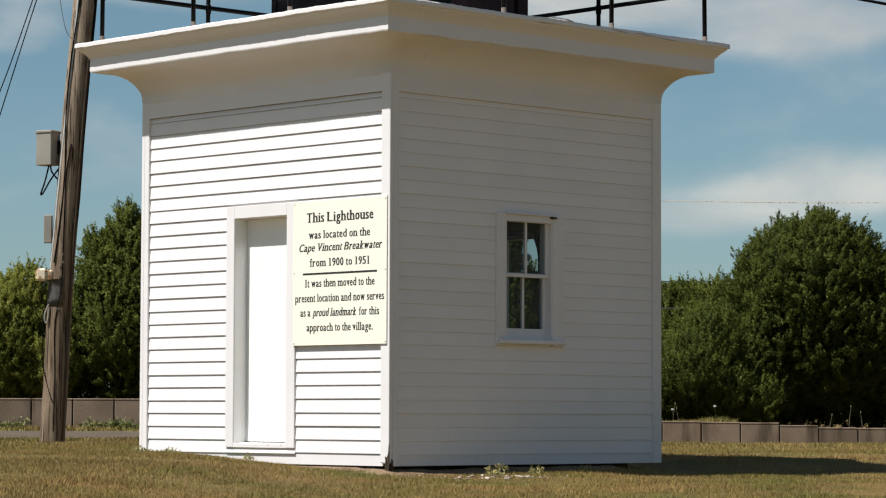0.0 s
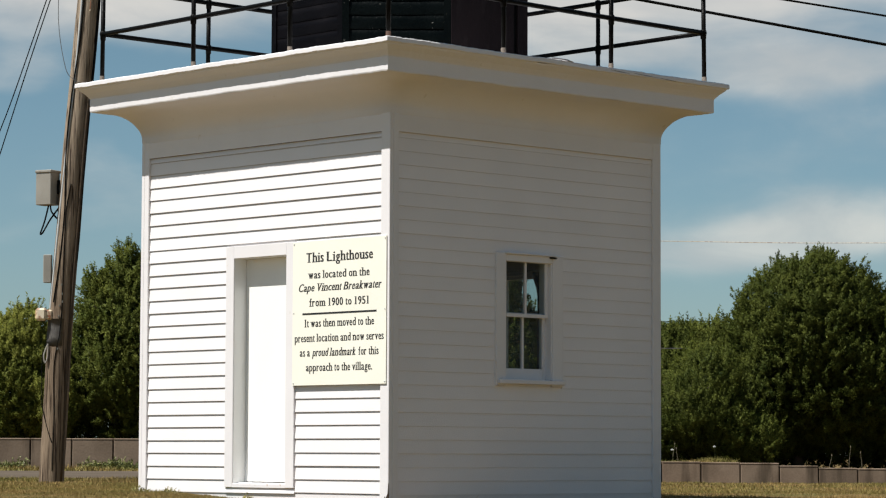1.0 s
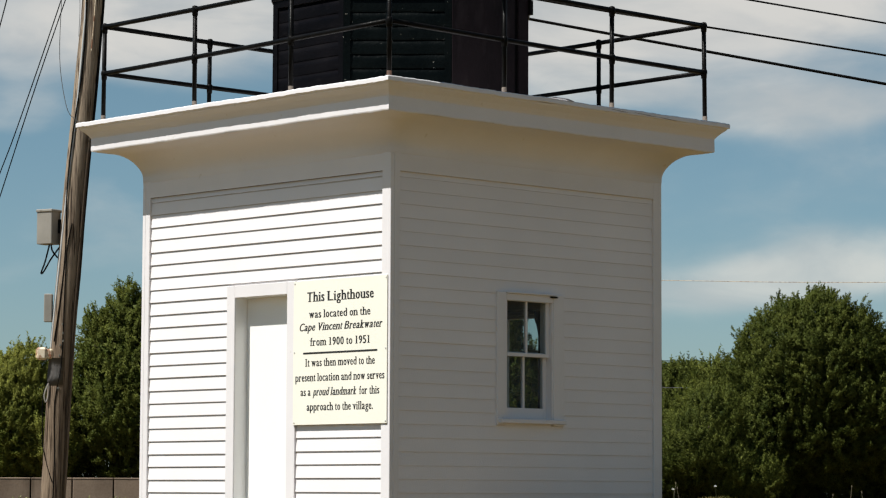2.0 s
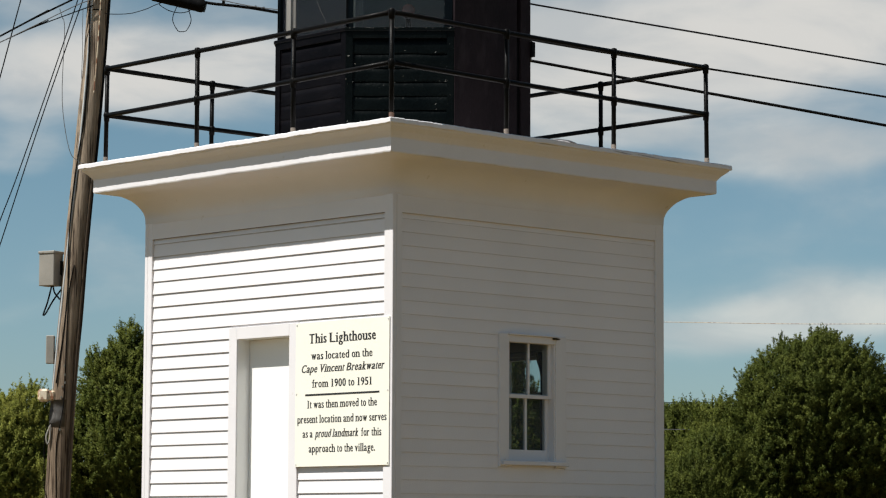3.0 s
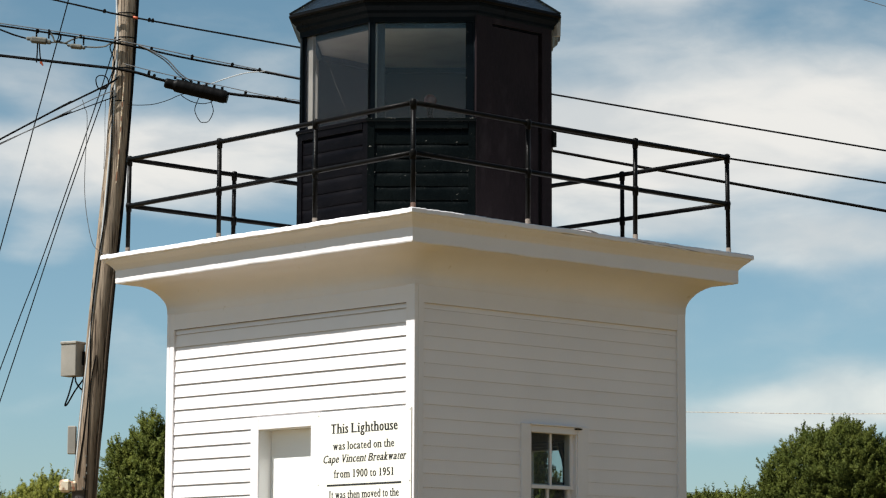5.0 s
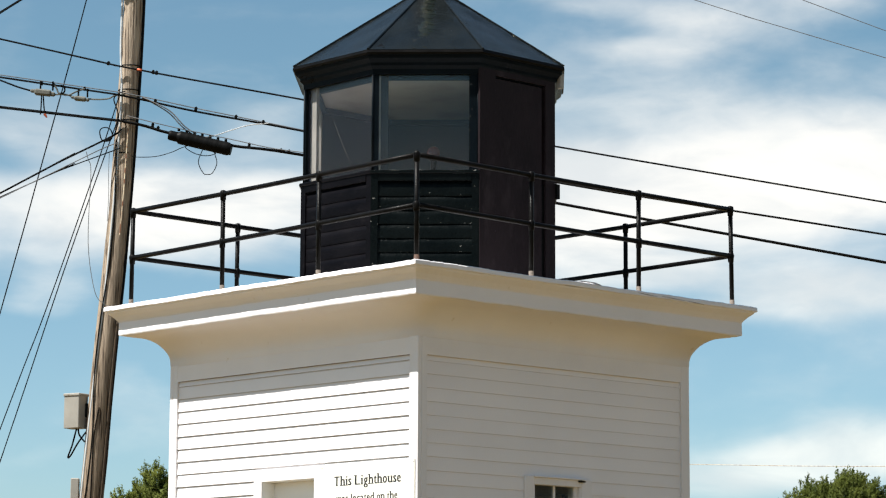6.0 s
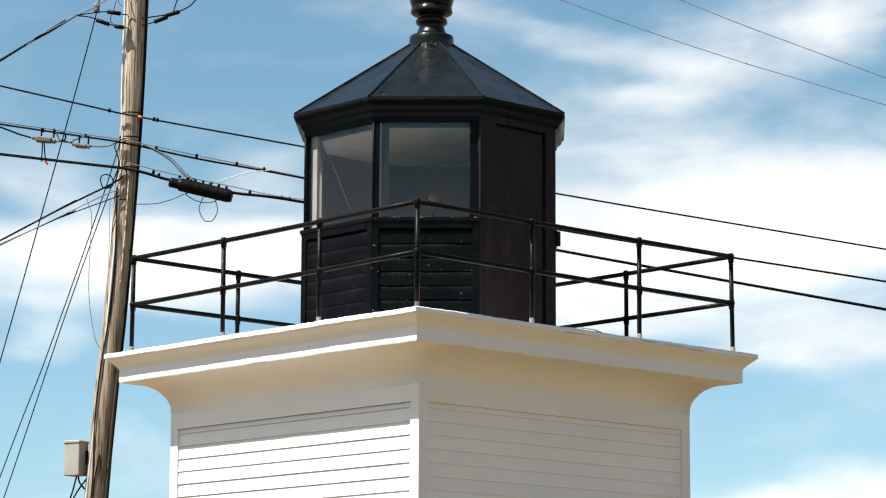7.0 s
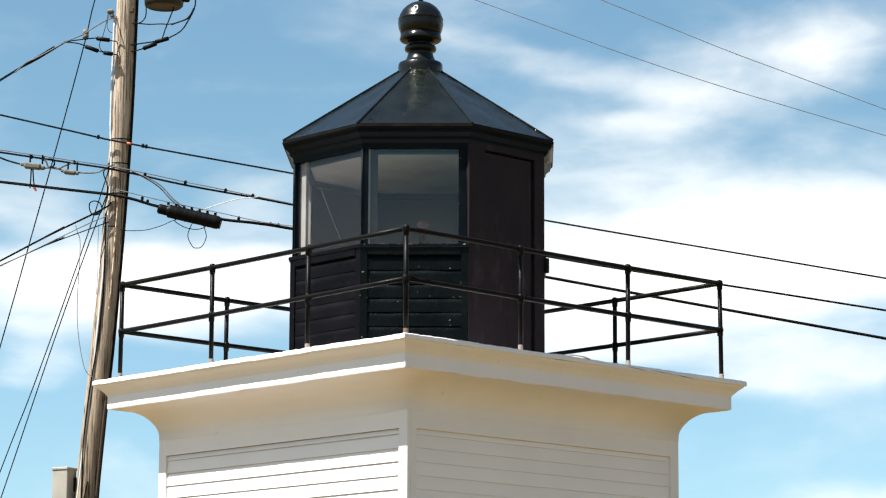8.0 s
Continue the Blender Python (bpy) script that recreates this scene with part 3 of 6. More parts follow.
bm = square_ring(bmesh.new(), [(0.20, 3.930), (0.458, 3.929), (0.464, 3.936), (0.463, 3.968), (0.457, 3.976), (-0.1, 3.982)], 200, 0.0055, 9.0)
part("deck_edge", bm, TRIM, tower, "white painted deck edge, uneven and chipped")
part("deck", boxes((-W - 0.25, 0.25, -0.25, W + 0.25, 3.86, 3.968)), TRIM, tower)
part("attic_floor", boxes((-W + 0.03, -0.03, 0.03, W - 0.03, 3.46, 3.50)), INTERIOR, tower)
part("floor_frame", boxes((-W + 0.16, -0.16, 0.16, W - 0.16, 0.02, 0.12), (-W + 0.16, -W + 0.175, 0.16, W - 0.16, 0.12, 3.45)), INTERIOR, tower)

# foundation set back under the skirt
foundation = thing("foundation", "dark recessed stone foundation under the white tower", "foundation", kind="structure")
part("foundation_wall", boxes((-W + 0.1, -0.25, 0.06, W - 0.2, -0.4, 0.018)), DARK_WOOD, foundation)

# door in the sunlit side
door = part("door", boxes((-2.103, -1.372, 0.150, 0.19, 0.197, 2.229), bevel=0.002), DOOR_WHITE, tower, "plain white painted door in a deep frame")
part("door_frame", boxes((-2.128, -2.104, 0.012, 0.24, 0.16, 2.254), (-1.371, -1.347, 0.012, 0.24, 0.16, 2.254), (-2.104, -1.371, 0.012, 0.24, 2.23, 2.254)), DOOR_WHITE, tower)
part("door_casing", boxes((-2.220, -2.106, 0.0, 0.05, 0.145, 2.345), (-1.369, -1.252, 0.0, 0.05, 0.145, 2.345), (-2.106, -1.369, 0.0, 0.05, 2.232, 2.345), bevel=0.003), TRIM, tower)
part("threshold", boxes((-2.19, -1.29, 0.003, 0.06, 0.142, 0.180), (-2.104, -1.371, 0.06, 0.24, 0.142, 0.188), bevel=0.003), PEELING, tower, "worn white wooden threshold")


def sash_window(k, o, zm=1.711):
    """Double-hung window with two panes in each sash, in the frame of wall k."""
    x0, x1, z0, z1 = o
    z1 += 0.045
    win = part("window", boxes((x0, x0 + 0.018, 0.012, 0.16, z0, z1), (x1 - 0.018, x1, 0.012, 0.16, z0, z1), (x0 + 0.018, x1 - 0.018, 0.012, 0.16, z1 - 0.018, z1)), TRIM, tower, "white double-hung sash window with four panes")
    win.matrix_local = side_matrix(k)
    part("casing", boxes((x0 - 0.113, x0 + 0.004, 0.0, 0.05, z0 - 0.06, z1 + 0.027), (x1 - 0.004, x1 + 0.134, 0.0, 0.05, z0 - 0.06, z1 + 0.027), (x0 + 0.004, x1 - 0.004, 0.0, 0.05, z1 - 0.047, z1 + 0.015), bevel=0.003), TRIM, win)
    part("drip_cap", boxes((x0 - 0.01, x1 + 0.02, -0.022, 0.03, z1 + 0.015, z1 + 0.029), bevel=0.003), TRIM, win)
    part("sill", boxes((x0 - 0.10, x1 + 0.13, -0.040, 0.15, z0 - 0.043, z0 - 0.004), bevel=0.004), TRIM, win)
    for za, zb, y, foot in ((zm - 0.022, z1 - 0.018, 0.045, 0.032), (z0, zm + 0.020, 0.082, 0.10)):
        a, b, st = x0 + 0.018, x1 - 0.018, 0.038
        top = 0.03 if y < 0.06 else 0.036
        part("sash", boxes((a, a + st, y, y + 0.034, za, zb), (b - st, b, y, y + 0.034, za, zb), (a + st, b - st, y, y + 0.034, zb - top, zb), (a + st, b - st, y, y + 0.034, za, za + foot), bevel=0.002), TRIM, win)
        mid = (a + b) / 2
        part("muntin", boxes((mid - 0.011, mid + 0.011, y + 0.004, y + 0.03, za + foot, zb - top)), TRIM, win)
        for p, q in ((a + st, mid - 0.011), (mid + 0.011, b - st)):
            bm = bmesh.new()
            bm.faces.new([bm.verts.new((x, y + 0.016, z)) for x, z in ((p, za + foot), (q, za + foot), (q, zb - top), (p, zb - top))])
            pane = part("pane", bm, PANE, win)
            pane.visible_shadow = False
    return win


front_window = sash_window(1, WINDOW)
part("hook_strip", boxes((-1.52, -1.446, -0.030, -0.001, 2.232, 2.245), bevel=0.002), IRON, front_window, "short dark strip over the window casing")
sash_window(2, BACK, 1.84)

# dark cloth drawn to one side of the far window
curtain = thing("curtain", "dark cloth curtain drawn aside at a window", "curtain", at=(-1.36, W - 0.18, 2.25))
bm = bmesh.new()
rows = []
for i in range(15):
    z = -1.16 + 1.16 * i / 14
    inner = -0.10 - 0.07 * smooth01((z + 0.24) / 0.22)
    row = []
    for k in range(13):
        x = inner + (0.13 - inner) * k / 12
        row.append(bm.verts.new((x, 0.012 * math.sin(k * 2.1 + z), z)))
    rows.append(row)
for p, q in zip(rows, rows[1:]):
    for k in range(12):
        bm.faces.new((p[k], p[k + 1], q[k + 1], q[k])).smooth = True
bmesh.ops.solidify(bm, geom=bm.faces[:], thickness=0.003)
part("cloth", bm, CURTAIN, curtain)
part("rod", tube(bmesh.new(), [(-0.52, 0, 0.01), (0.16, 0, 0.01)], 0.008, 8), GALV, curtain)

# a lifted flap of tin and open seams along the shaded deck edge
bm = bmesh.new()
flap = [(0.462, 1.47, 3.972), (0.470, 1.55, 3.992), (0.478, 1.72, 3.990), (0.474, 1.81, 3.974)]
for x, y, z in flap:
    bm.verts.new((x, y, z))
    bm.verts.new((x - 0.06, y, z - 0.004))
bm.verts.ensure_lookup_table()
for i in range(3):
    bm.faces.new([bm.verts[k] for k in (2 * i, 2 * i + 2, 2 * i + 3, 2 * i + 1)])
bmesh.ops.solidify(bm, geom=bm.faces[:], thickness=0.003)
part("tin_flap", bm, TRIM, tower, "bent strip of tin lifting from the deck edge")
for y0, y1, z in ((2.30, 2.56, 3.952), (2.62, 2.95, 3.950), (2.95, 3.20, 3.940)):
    bm = tube(bmesh.new(), [(0.464, y0, z + 0.004), (0.465, (y0 + y1) / 2, z - 0.003), (0.464, y1, z - 0.008)], [0.001, 0.0032, 0.001], 5)
    part("open_seam", bm, EDGE_SHADE, tower, "dark open seam in the deck edge")

# bare earth banked against the foot of the two near walls
bm = bmesh.new()
rows = []
path = [(-1.9 + 0.06 * i, 0.0, 0, -1) for i in range(32)] + [(0.0, 0.0, 0.7, -0.7)] + [(0.0, 0.06 * i, 1, 0) for i in range(1, 48)]
for x, y, ox, oy in path:
    row = []
    for j, out in enumerate((-0.12, -0.03, 0.02, 0.08, 0.16, 0.30)):
        v = Vector((x + ox * out, y + oy * out, 0))
        rel = v - Vector(EYE)
        s, d = rel.dot(RIGHT), rel.dot(AHEAD)
        lie = ground_z(s, d)
        rise = (0.9, 0.9, 0.72, 0.40, 0.15, -0.3)[j] * (0.045 + 0.022 * noise.noise(Vector((v.x * 2.3, v.y * 2.3, 7)))) + 0.012 * noise.noise(Vector((v.x * 9, v.y * 9, 2)))
        row.append(bm.verts.new((v.x, v.y, min(lie + rise, -0.012))))
    rows.append(row)
for p, q in zip(rows, rows[1:]):
    for j in range(5):
        bm.faces.new((p[j], p[j + 1], q[j + 1], q[j])).smooth = True
bmesh.ops.recalc_face_normals(bm, faces=bm.faces)
tagged(part("bare_earth", bm, EARTH), "dry brown bare earth banked against the tower foot", "earth", kind="stuff")

# splintered foot of the near corner
bm = bmesh.new()
for i in range(9):
    x, y = rng.uniform(-0.030, 0.004), rng.uniform(-0.010, 0.045)
    tube(bm, [(x, y, -0.09), (x + rng.uniform(-0.01, 0.01), y, 0.05), (x + rng.uniform(-0.02, 0.02), y + rng.uniform(-0.01, 0.01), 0.20 if i == 4 else rng.uniform(0.05, 0.13))], [0.014, 0.009, 0.002], 5)
part("rotten_corner_post", bm, DARK_WOOD, tower, "split and rotting brown wood at the foot of the corner")

# ---- gallery railing of black pipe ----
railing = thing("gallery_railing", "black iron pipe railing with two rails round the gallery", "railing", at=(-W / 2, W / 2, 3.97))
H, Z_TOP, Z_MID = 2.055, 4.925, 4.475
MID = Vector((-W / 2, W / 2, 0))


def in_railing(bm):
    bmesh.ops.translate(bm, verts=bm.verts, vec=-railing.location)
    return bm


ring = [Vector((-1.99, -H, 0)), Vector((H, -H, 0)), Vector((H, 2.03, 0)), Vector((-1.99, 2.03, 0))]
SPACED = ((0, 0.344, 0.681), (0, 0.339, 0.681), (0, 0.342, 0.66), (0, 0.33, 0.684))
SETTLED = ((-0.022, -0.025), (-0.010, 0.004), (-0.006, -0.006), (-0.012, -0.008))   # how far each corner post has sunk: top rail, lower rail
SAG = 0.006
for i in range(4):
    a, b = MID + ring[i], MID + ring[(i + 1) % 4]
    (top_a, mid_a), (top_b, mid_b) = SETTLED[i], SETTLED[(i + 1) % 4]
    for k in range(3):
        f = SPACED[i][k]
        p = a.lerp(b, f)
        bent = 4 * f * (1 - f) * SAG
        z_top, z_mid = Z_TOP + top_a + (top_b - top_a) * f - bent, Z_MID + mid_a + (mid_b - mid_a) * f - bent
        lean = Vector((rng.uniform(-0.006, 0.006), rng.uniform(-0.006, 0.006), 0))
        bm = bmesh.new()
        tube(bm, [p + Vector((0, 0, 3.96)), p + lean + Vector((0, 0, z_top))], 0.0215, 10)
        post = part("post", in_railing(bm), IRON, railing)
        for z in (z_top, z_mid):
            bm = bmesh.new()
            c = p + lean
            revolve(bm, [(0.012, z - 0.062), (0.027, z - 0.058), (0.029, z - 0.02), (0.034, z), (0.029, z + 0.022), (0.024, z + 0.030), (0.008, z + 0.036)], c, 10)
            part("fitting", in_railing(bm), IRON, post)
        part("foot", in_railing(revolve(bmesh.new(), [(0.030, 3.965), (0.030, 3.995), (0.024, 4.0), (0.0235, 4.045), (0.018, 4.047)], p, 10)), RED_RUST if i == 1 and k == 0 else RUST, post, "brown rusted foot" if i == 1 and k == 0 else "rusty foot with flaking white paint")
    for za, zb in ((Z_TOP + top_a, Z_TOP + top_b), (Z_MID + mid_a, Z_MID + mid_b)):
        bm = tube(bmesh.new(), [a.lerp(b, f) + Vector((0, 0, za + (zb - za) * f - 4 * f * (1 - f) * SAG)) for f in [j / 8 for j in range(9)]], 0.0225, 10)
        part("rail", in_railing(bm), IRON, railing)

# ---- lantern room: an eight-sided hut with a pointed roof ----
lantern = thing("lantern_room", "black eight-sided lantern room with glass panes and pointed roof", "lantern", at=(-W / 2, W / 2, 3.97))


def corners(a, z):
    r = a / math.cos(math.pi / 8)
    return [Vector((-W / 2 + r * math.cos(math.pi / 8 + math.pi / 4 * k), W / 2 + r * math.sin(math.pi / 8 + math.pi / 4 * k), z)) for k in range(8)]


def to_lantern(bm):
    bmesh.ops.translate(bm, verts=bm.verts, vec=-lantern.location)
    return bm


def oct_ring(profile, smooth=False):
    bm = bmesh.new()
    loops = [[bm.verts.new(c) for c in corners(a, z)] for a, z in profile]
    for a, b in zip(loops, loops[1:]):
        for k in range(8):
            bm.faces.new((a[k], a[(k + 1) % 8], b[(k + 1) % 8], b[k]))
    return bm


def oct_solid(a, z0, z1):
    bm = oct_ring([(a, z0), (a, z1)])
    bm.verts.ensure_lookup_table()
    bm.faces.new([bm.verts[k] for k in range(7, -1, -1)])
    bm.faces.new([bm.verts[8 + k] for k in range(8)])
    return bm


def face_matrix(k):
    """Frame of the lantern's side k: x along it, y outwards from the lantern's axis, z up."""
    return Matrix.Translation(MID - lantern.location) @ Matrix.Rotation(math.pi / 4 * k - math.pi / 2, 4, "Z")


def on_side(name, rows, material, k, parent=None, label="", bevel=0.002):
    bm = boxes(*rows, bevel=bevel)
    bmesh.ops.transform(bm, matrix=face_matrix(k), verts=bm.verts)
    return part(name, bm, material, parent or lantern, label)


A_GLASS, A_LOW = 1.172, 1.186
FRONT, LEFT, DOORSIDE, FARLEFT = 7, 6, 0, 5         # the sides by their heading, in eighths of a turn
part("base_wall", to_lantern(oct_ring([(A_LOW, 3.95), (A_LOW, 5.06), (1.06, 5.06), (1.06, 3.95)])), BLACK, lantern)
part("lantern_floor", to_lantern(oct_solid(1.09, 4.9, 5.0)), FLOOR_BOARDS, lantern)
part("lantern_ceiling", to_lantern(oct_solid(1.13, 6.02, 6.05)), LINING, lantern)
part("wall_plate", to_lantern(oct_ring([(1.085, 5.965), (1.085, 6.02), (1.045, 6.02), (1.045, 5.965), (1.085, 5.965)])), BLUE_GREY, lantern)
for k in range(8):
    # the front, left and door sides each take their own dark tone
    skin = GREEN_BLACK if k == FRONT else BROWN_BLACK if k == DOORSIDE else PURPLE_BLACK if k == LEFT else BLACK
    if k != DOORSIDE:
        for i in range(8):
            z = 3.935 + 0.131 * i
            bm = bmesh.new()
            rough_by, lip = (0.005, 0.0070) if k == FRONT else (0.003, 0.0060)
            cuts = []
            for q in range(13):
                x = -0.436 + 0.872 * q / 12
                lift = rough_by * noise.noise(Vector((x * 5, k, z * 9)))
                belly = rough_by * 0.7 * noise.noise(Vector((x * 4, k + 5, z * 7)))
                cuts.append([bm.verts.new((x, y, zz)) for y, zz in ((A_LOW - 0.004, z + lift), (A_LOW + lip + belly, z + lift), (A_LOW + lip + 0.001 + belly, z + 0.012 + lift), (A_LOW + lip * 0.5 + belly * 0.5, z + 0.075), (A_LOW + 0.003, z + 0.136), (A_LOW - 0.004, z + 0.136))])
            for p, q in zip(cuts, cuts[1:]):
                for e in range(6):
                    bm.faces.new((p[e], p[(e + 1) % 6], q[(e + 1) % 6], q[e])).smooth = e in (2, 3)
            bmesh.ops.recalc_face_normals(bm, faces=bm.faces)
            bmesh.ops.transform(bm, matrix=face_matrix(k), verts=bm.verts)
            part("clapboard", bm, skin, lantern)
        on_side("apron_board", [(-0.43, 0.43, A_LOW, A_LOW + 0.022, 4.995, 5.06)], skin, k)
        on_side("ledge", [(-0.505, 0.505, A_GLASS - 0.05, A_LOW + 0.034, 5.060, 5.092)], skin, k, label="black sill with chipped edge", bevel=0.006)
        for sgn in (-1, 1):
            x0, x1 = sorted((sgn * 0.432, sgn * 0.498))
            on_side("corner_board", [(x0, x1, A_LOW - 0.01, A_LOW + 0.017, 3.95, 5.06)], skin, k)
    if k in (FRONT, LEFT, FARLEFT):
        xa, xb = (-0.405, 0.432) if k == FRONT else (-0.478, 0.468)
        y0, y1 = A_GLASS - 0.05, A_GLASS + 0.006
        on_side("sash", [(-0.485, xa, y0, y1, 5.09, 6.02), (xb, 0.485, y0, y1, 5.09, 6.02), (xa, xb, y0, y1, 6.012, 6.10)], TEAL_BLACK, k)
        bm = bmesh.new()
        bm.faces.new([bm.verts.new((x, A_GLASS - 0.026, z)) for x, z in ((xa, 5.088), (xa, 6.016), (xb, 6.016), (xb, 5.088))])
        bmesh.ops.transform(bm, matrix=face_matrix(k), verts=bm.verts)
        pane = part("pane", bm, DUSTY if k == FRONT else DUSTIER, lantern, "dusty window pane")
        pane.visible_shadow = False
        on_side("inner_jamb", [(xb - 0.085, xb + 0.02, A_GLASS - 0.09, A_GLASS - 0.055, 5.05, 6.02)], JAMB_GREY if k == FRONT else BOX_GREY, k)
        if k == FRONT:
            on_side("glazing_bead", [(xb - 0.016, xb + 0.01, A_GLASS - 0.054, A_GLASS - 0.035, 5.09, 6.012)], BOX_GREY, k, label="pale narrow bead along the glass")
    elif k == DOORSIDE:
        y0, y1 = A_GLASS - 0.06, A_LOW + 0.022
        on_side("door_frame", [(-0.494, -0.366, y0, y1, 3.95, 6.1), (0.290, 0.494, y0, y1, 3.95, 6.1), (-0.366, 0.290, y0, y1, 6.010, 6.1)], BROWN_BLACK, k)
        on_side("door_stop", [(-0.40, 0.30, A_GLASS - 0.11, A_GLASS - 0.07, 5.0, 6.05)], BLACK, k)
        on_side("lantern_door", [(-0.322, 0.286, A_GLASS - 0.05, A_LOW + 0.014, 3.97, 5.985)], BROWN_BLACK, k, label="dark brown plank door, shut")
        on_side("hinge", [(-0.53, -0.49, A_LOW + 0.0, A_LOW + 0.05, 4.94, 5.08)], IRON, k)
    else:
        on_side("panel", [(-0.485, 0.485, A_GLASS - 0.05, A_GLASS, 5.09, 6.1)], BLACK, k)
        on_side("lining", [(-0.455, 0.455, A_GLASS - 0.075, A_GLASS - 0.054, 5.0, 6.02)], BLUE_GREY, k)
for c in corners(A_GLASS + 0.004, 0):
    bm = tube(bmesh.new(), [c + Vector((0, 0, 5.09)), c + Vector((0, 0, 6.10))], 0.011, 8)
    part("mullion", to_lantern(bm), TEAL_BLACK, lantern)
# chips of bare pale paint along the front sill, the stile and the board ends
r = random.Random(23)
bm = bmesh.new()
for i in range(44):
    if i < 24:
        x, y, z = r.uniform(-0.49, 0.49), A_LOW + 0.034, 5.088 + r.uniform(-0.006, 0.004)
    elif i < 29:
        x, y, z = -0.412 + r.uniform(-0.02, 0.012), A_GLASS + 0.006, r.uniform(5.1, 6.0)
    else:
        x, y, z = r.choice((-0.43, -0.42, 0.43, r.uniform(-0.40, 0.40), r.uniform(-0.40, 0.40))), A_LOW + 0.026, 3.935 + 0.131 * r.randint(1, 8) + r.uniform(-0.012, 0.02)
    size = r.uniform(0.0009, 0.0030)
    bmesh.ops.create_icosphere(bm, subdivisions=1, radius=1.0, matrix=Matrix.Translation((x, y, z)) @ Matrix.Diagonal((size * r.uniform(0.8, 4.0), size * 0.5, size * 0.8, 1)))
bmesh.ops.transform(bm, matrix=face_matrix(FRONT), verts=bm.verts)
part("paint_chips", bm, CHIPPED, lantern, "pale chips in the dark paint")
# crack across a pane
bm = tube(bmesh.new(), [(x, A_GLASS - 0.022, z) for x, z in ((-0.335, 5.99), (-0.26, 5.90), (-0.19, 5.80), (-0.133, 5.71), (-0.07, 5.60), (-0.02, 5.50), (0.05, 5.38), (0.13, 5.24), (0.21, 5.11))], 0.0007, 4)
bmesh.ops.transform(bm, matrix=face_matrix(LEFT) @ Matrix.Scale(-1, 4, (1, 0, 0)), verts=bm.verts)
part("pane_crack", bm, PLATE_GREY, lantern, "pale crack across the dusty pane")
part("eaves_moulding", to_lantern(oct_ring([(1.15, 5.998), (1.186, 5.998), (1.190, 6.045), (1.222, 6.075), (1.226, 6.10), (1.266, 6.135), (1.276, 6.17), (1.15, 6.18)])), TEAL_BLACK, lantern)
part("roof_deck", to_lantern(oct_ring([(1.13, 6.165), (1.286, 6.168), (1.293, 6.185), (1.289, 6.205), (0.20, 6.965), (0.10, 7.0)])), IRON, lantern)
low, high = corners(1.284, 6.213), corners(0.205, 6.997)
for k in range(8):
    a, b, c, d = low[k], low[(k + 1) % 8], high[(k + 1) % 8], high[k]
    bm = bmesh.new()
    n = (b - a).cross(d - a).normalized()
    sub = 14
    vs = []
    for i in range(sub + 1):
        row = []
        for j in range(sub + 1):
            p = a.lerp(b, j / sub).lerp(d.lerp(c, j / sub), i / sub)
            if 0 < i < sub and 0 < j < sub:
                p = p + n * (0.010 * noise.noise(p * 4.0) + 0.006 * noise.noise(p * 11.0))
            row.append(bm.verts.new(p))
        vs.append(row)
    for i in range(sub):
        for j in range(sub):
            bm.faces.new((vs[i][j], vs[i][j + 1], vs[i + 1][j + 1], vs[i + 1][j])).smooth = True
    part("roof_sheet", to_lantern(bm), ROOFING, lantern)
    part("roof_seam", to_lantern(tube(bmesh.new(), [low[k] + n * 0.004, high[k] + n * 0.004], 0.011, 6)), ROOFING, lantern)
# a rippled run of tar added down the front sheet under the finial to catch a glint, and beads of it along the seams and
# edges
a, b, c, d = low[6], low[7], high[7], high[6]
n = (b - a).cross(d - a).normalized()
bm = bmesh.new()
vs = []
for i in range(231):
    v = 0.10 + 0.885 * i / 230
    left, right = a.lerp(d, v), b.lerp(c, v)
    mid, along = left.lerp(right, 0.50 - 0.02 * v), (right - left).normalized()
    wide = 0.110 - 0.040 * v
    row = []
    for j in range(33):
        x = (j / 16 - 1) * wide
        p = mid + along * x
        edge = max(0.0, 1 - (x / wide) ** 2) * min(1.0, (v - 0.10) * 7)
        wave = noise.noise(Vector((x * 7, v * 26, 4.0))) + 0.4 * noise.noise(Vector((x * 16, v * 70, 8.0)))
        row.append(bm.verts.new(p + n * (-0.004 + edge * (0.012 + 0.0125 * wave))))
    vs.append(row)
for p, q in zip(vs, vs[1:]):
    for j in range(32):
        bm.faces.new((p[j], p[j + 1], q[j + 1], q[j])).smooth = True
part("tar_run", to_lantern(bm), GLINT_AMBER, lantern, "glossy rippled strip of tar added to the roof to catch a glint")
r = random.Random(41)
bm = bmesh.new()
for i in range(74):
    k = 7 if i < 26 else 6 if i < 44 else 5
    a, b2, c, d = low[k], low[(k + 1) % 8], high[(k + 1) % 8], high[k]
    n = (b2 - a).cross(d - a).normalized()
    if k == 7:
        u, v, size = 0.985, r.uniform(0.02, 0.98), r.uniform(0.006, 0.014)
    elif k == 6:
        u, v, size = (r.uniform(0.2, 0.9), r.uniform(0.955, 0.985), r.uniform(0.007, 0.015)) if i < 36 else (r.uniform(0.1, 0.9), r.uniform(0.01, 0.05), r.uniform(0.006, 0.011))
    else:
        u, v, size = r.choice((0.02, 0.98)), r.uniform(0.02, 0.98), r.uniform(0.004, 0.009)
    p = a.lerp(b2, u).lerp(d.lerp(c, u), v)
    q = n.to_track_quat("Z", "Y").to_matrix().to_4x4()
    bmesh.ops.create_icosphere(bm, subdivisions=1, radius=1.0, matrix=Matrix.Translation(p) @ q @ Matrix.Diagonal((size * r.uniform(0.8, 1.8), size * r.uniform(0.6, 1.0), size * 0.6, 1)))
for f in bm.faces:
    f.smooth = True
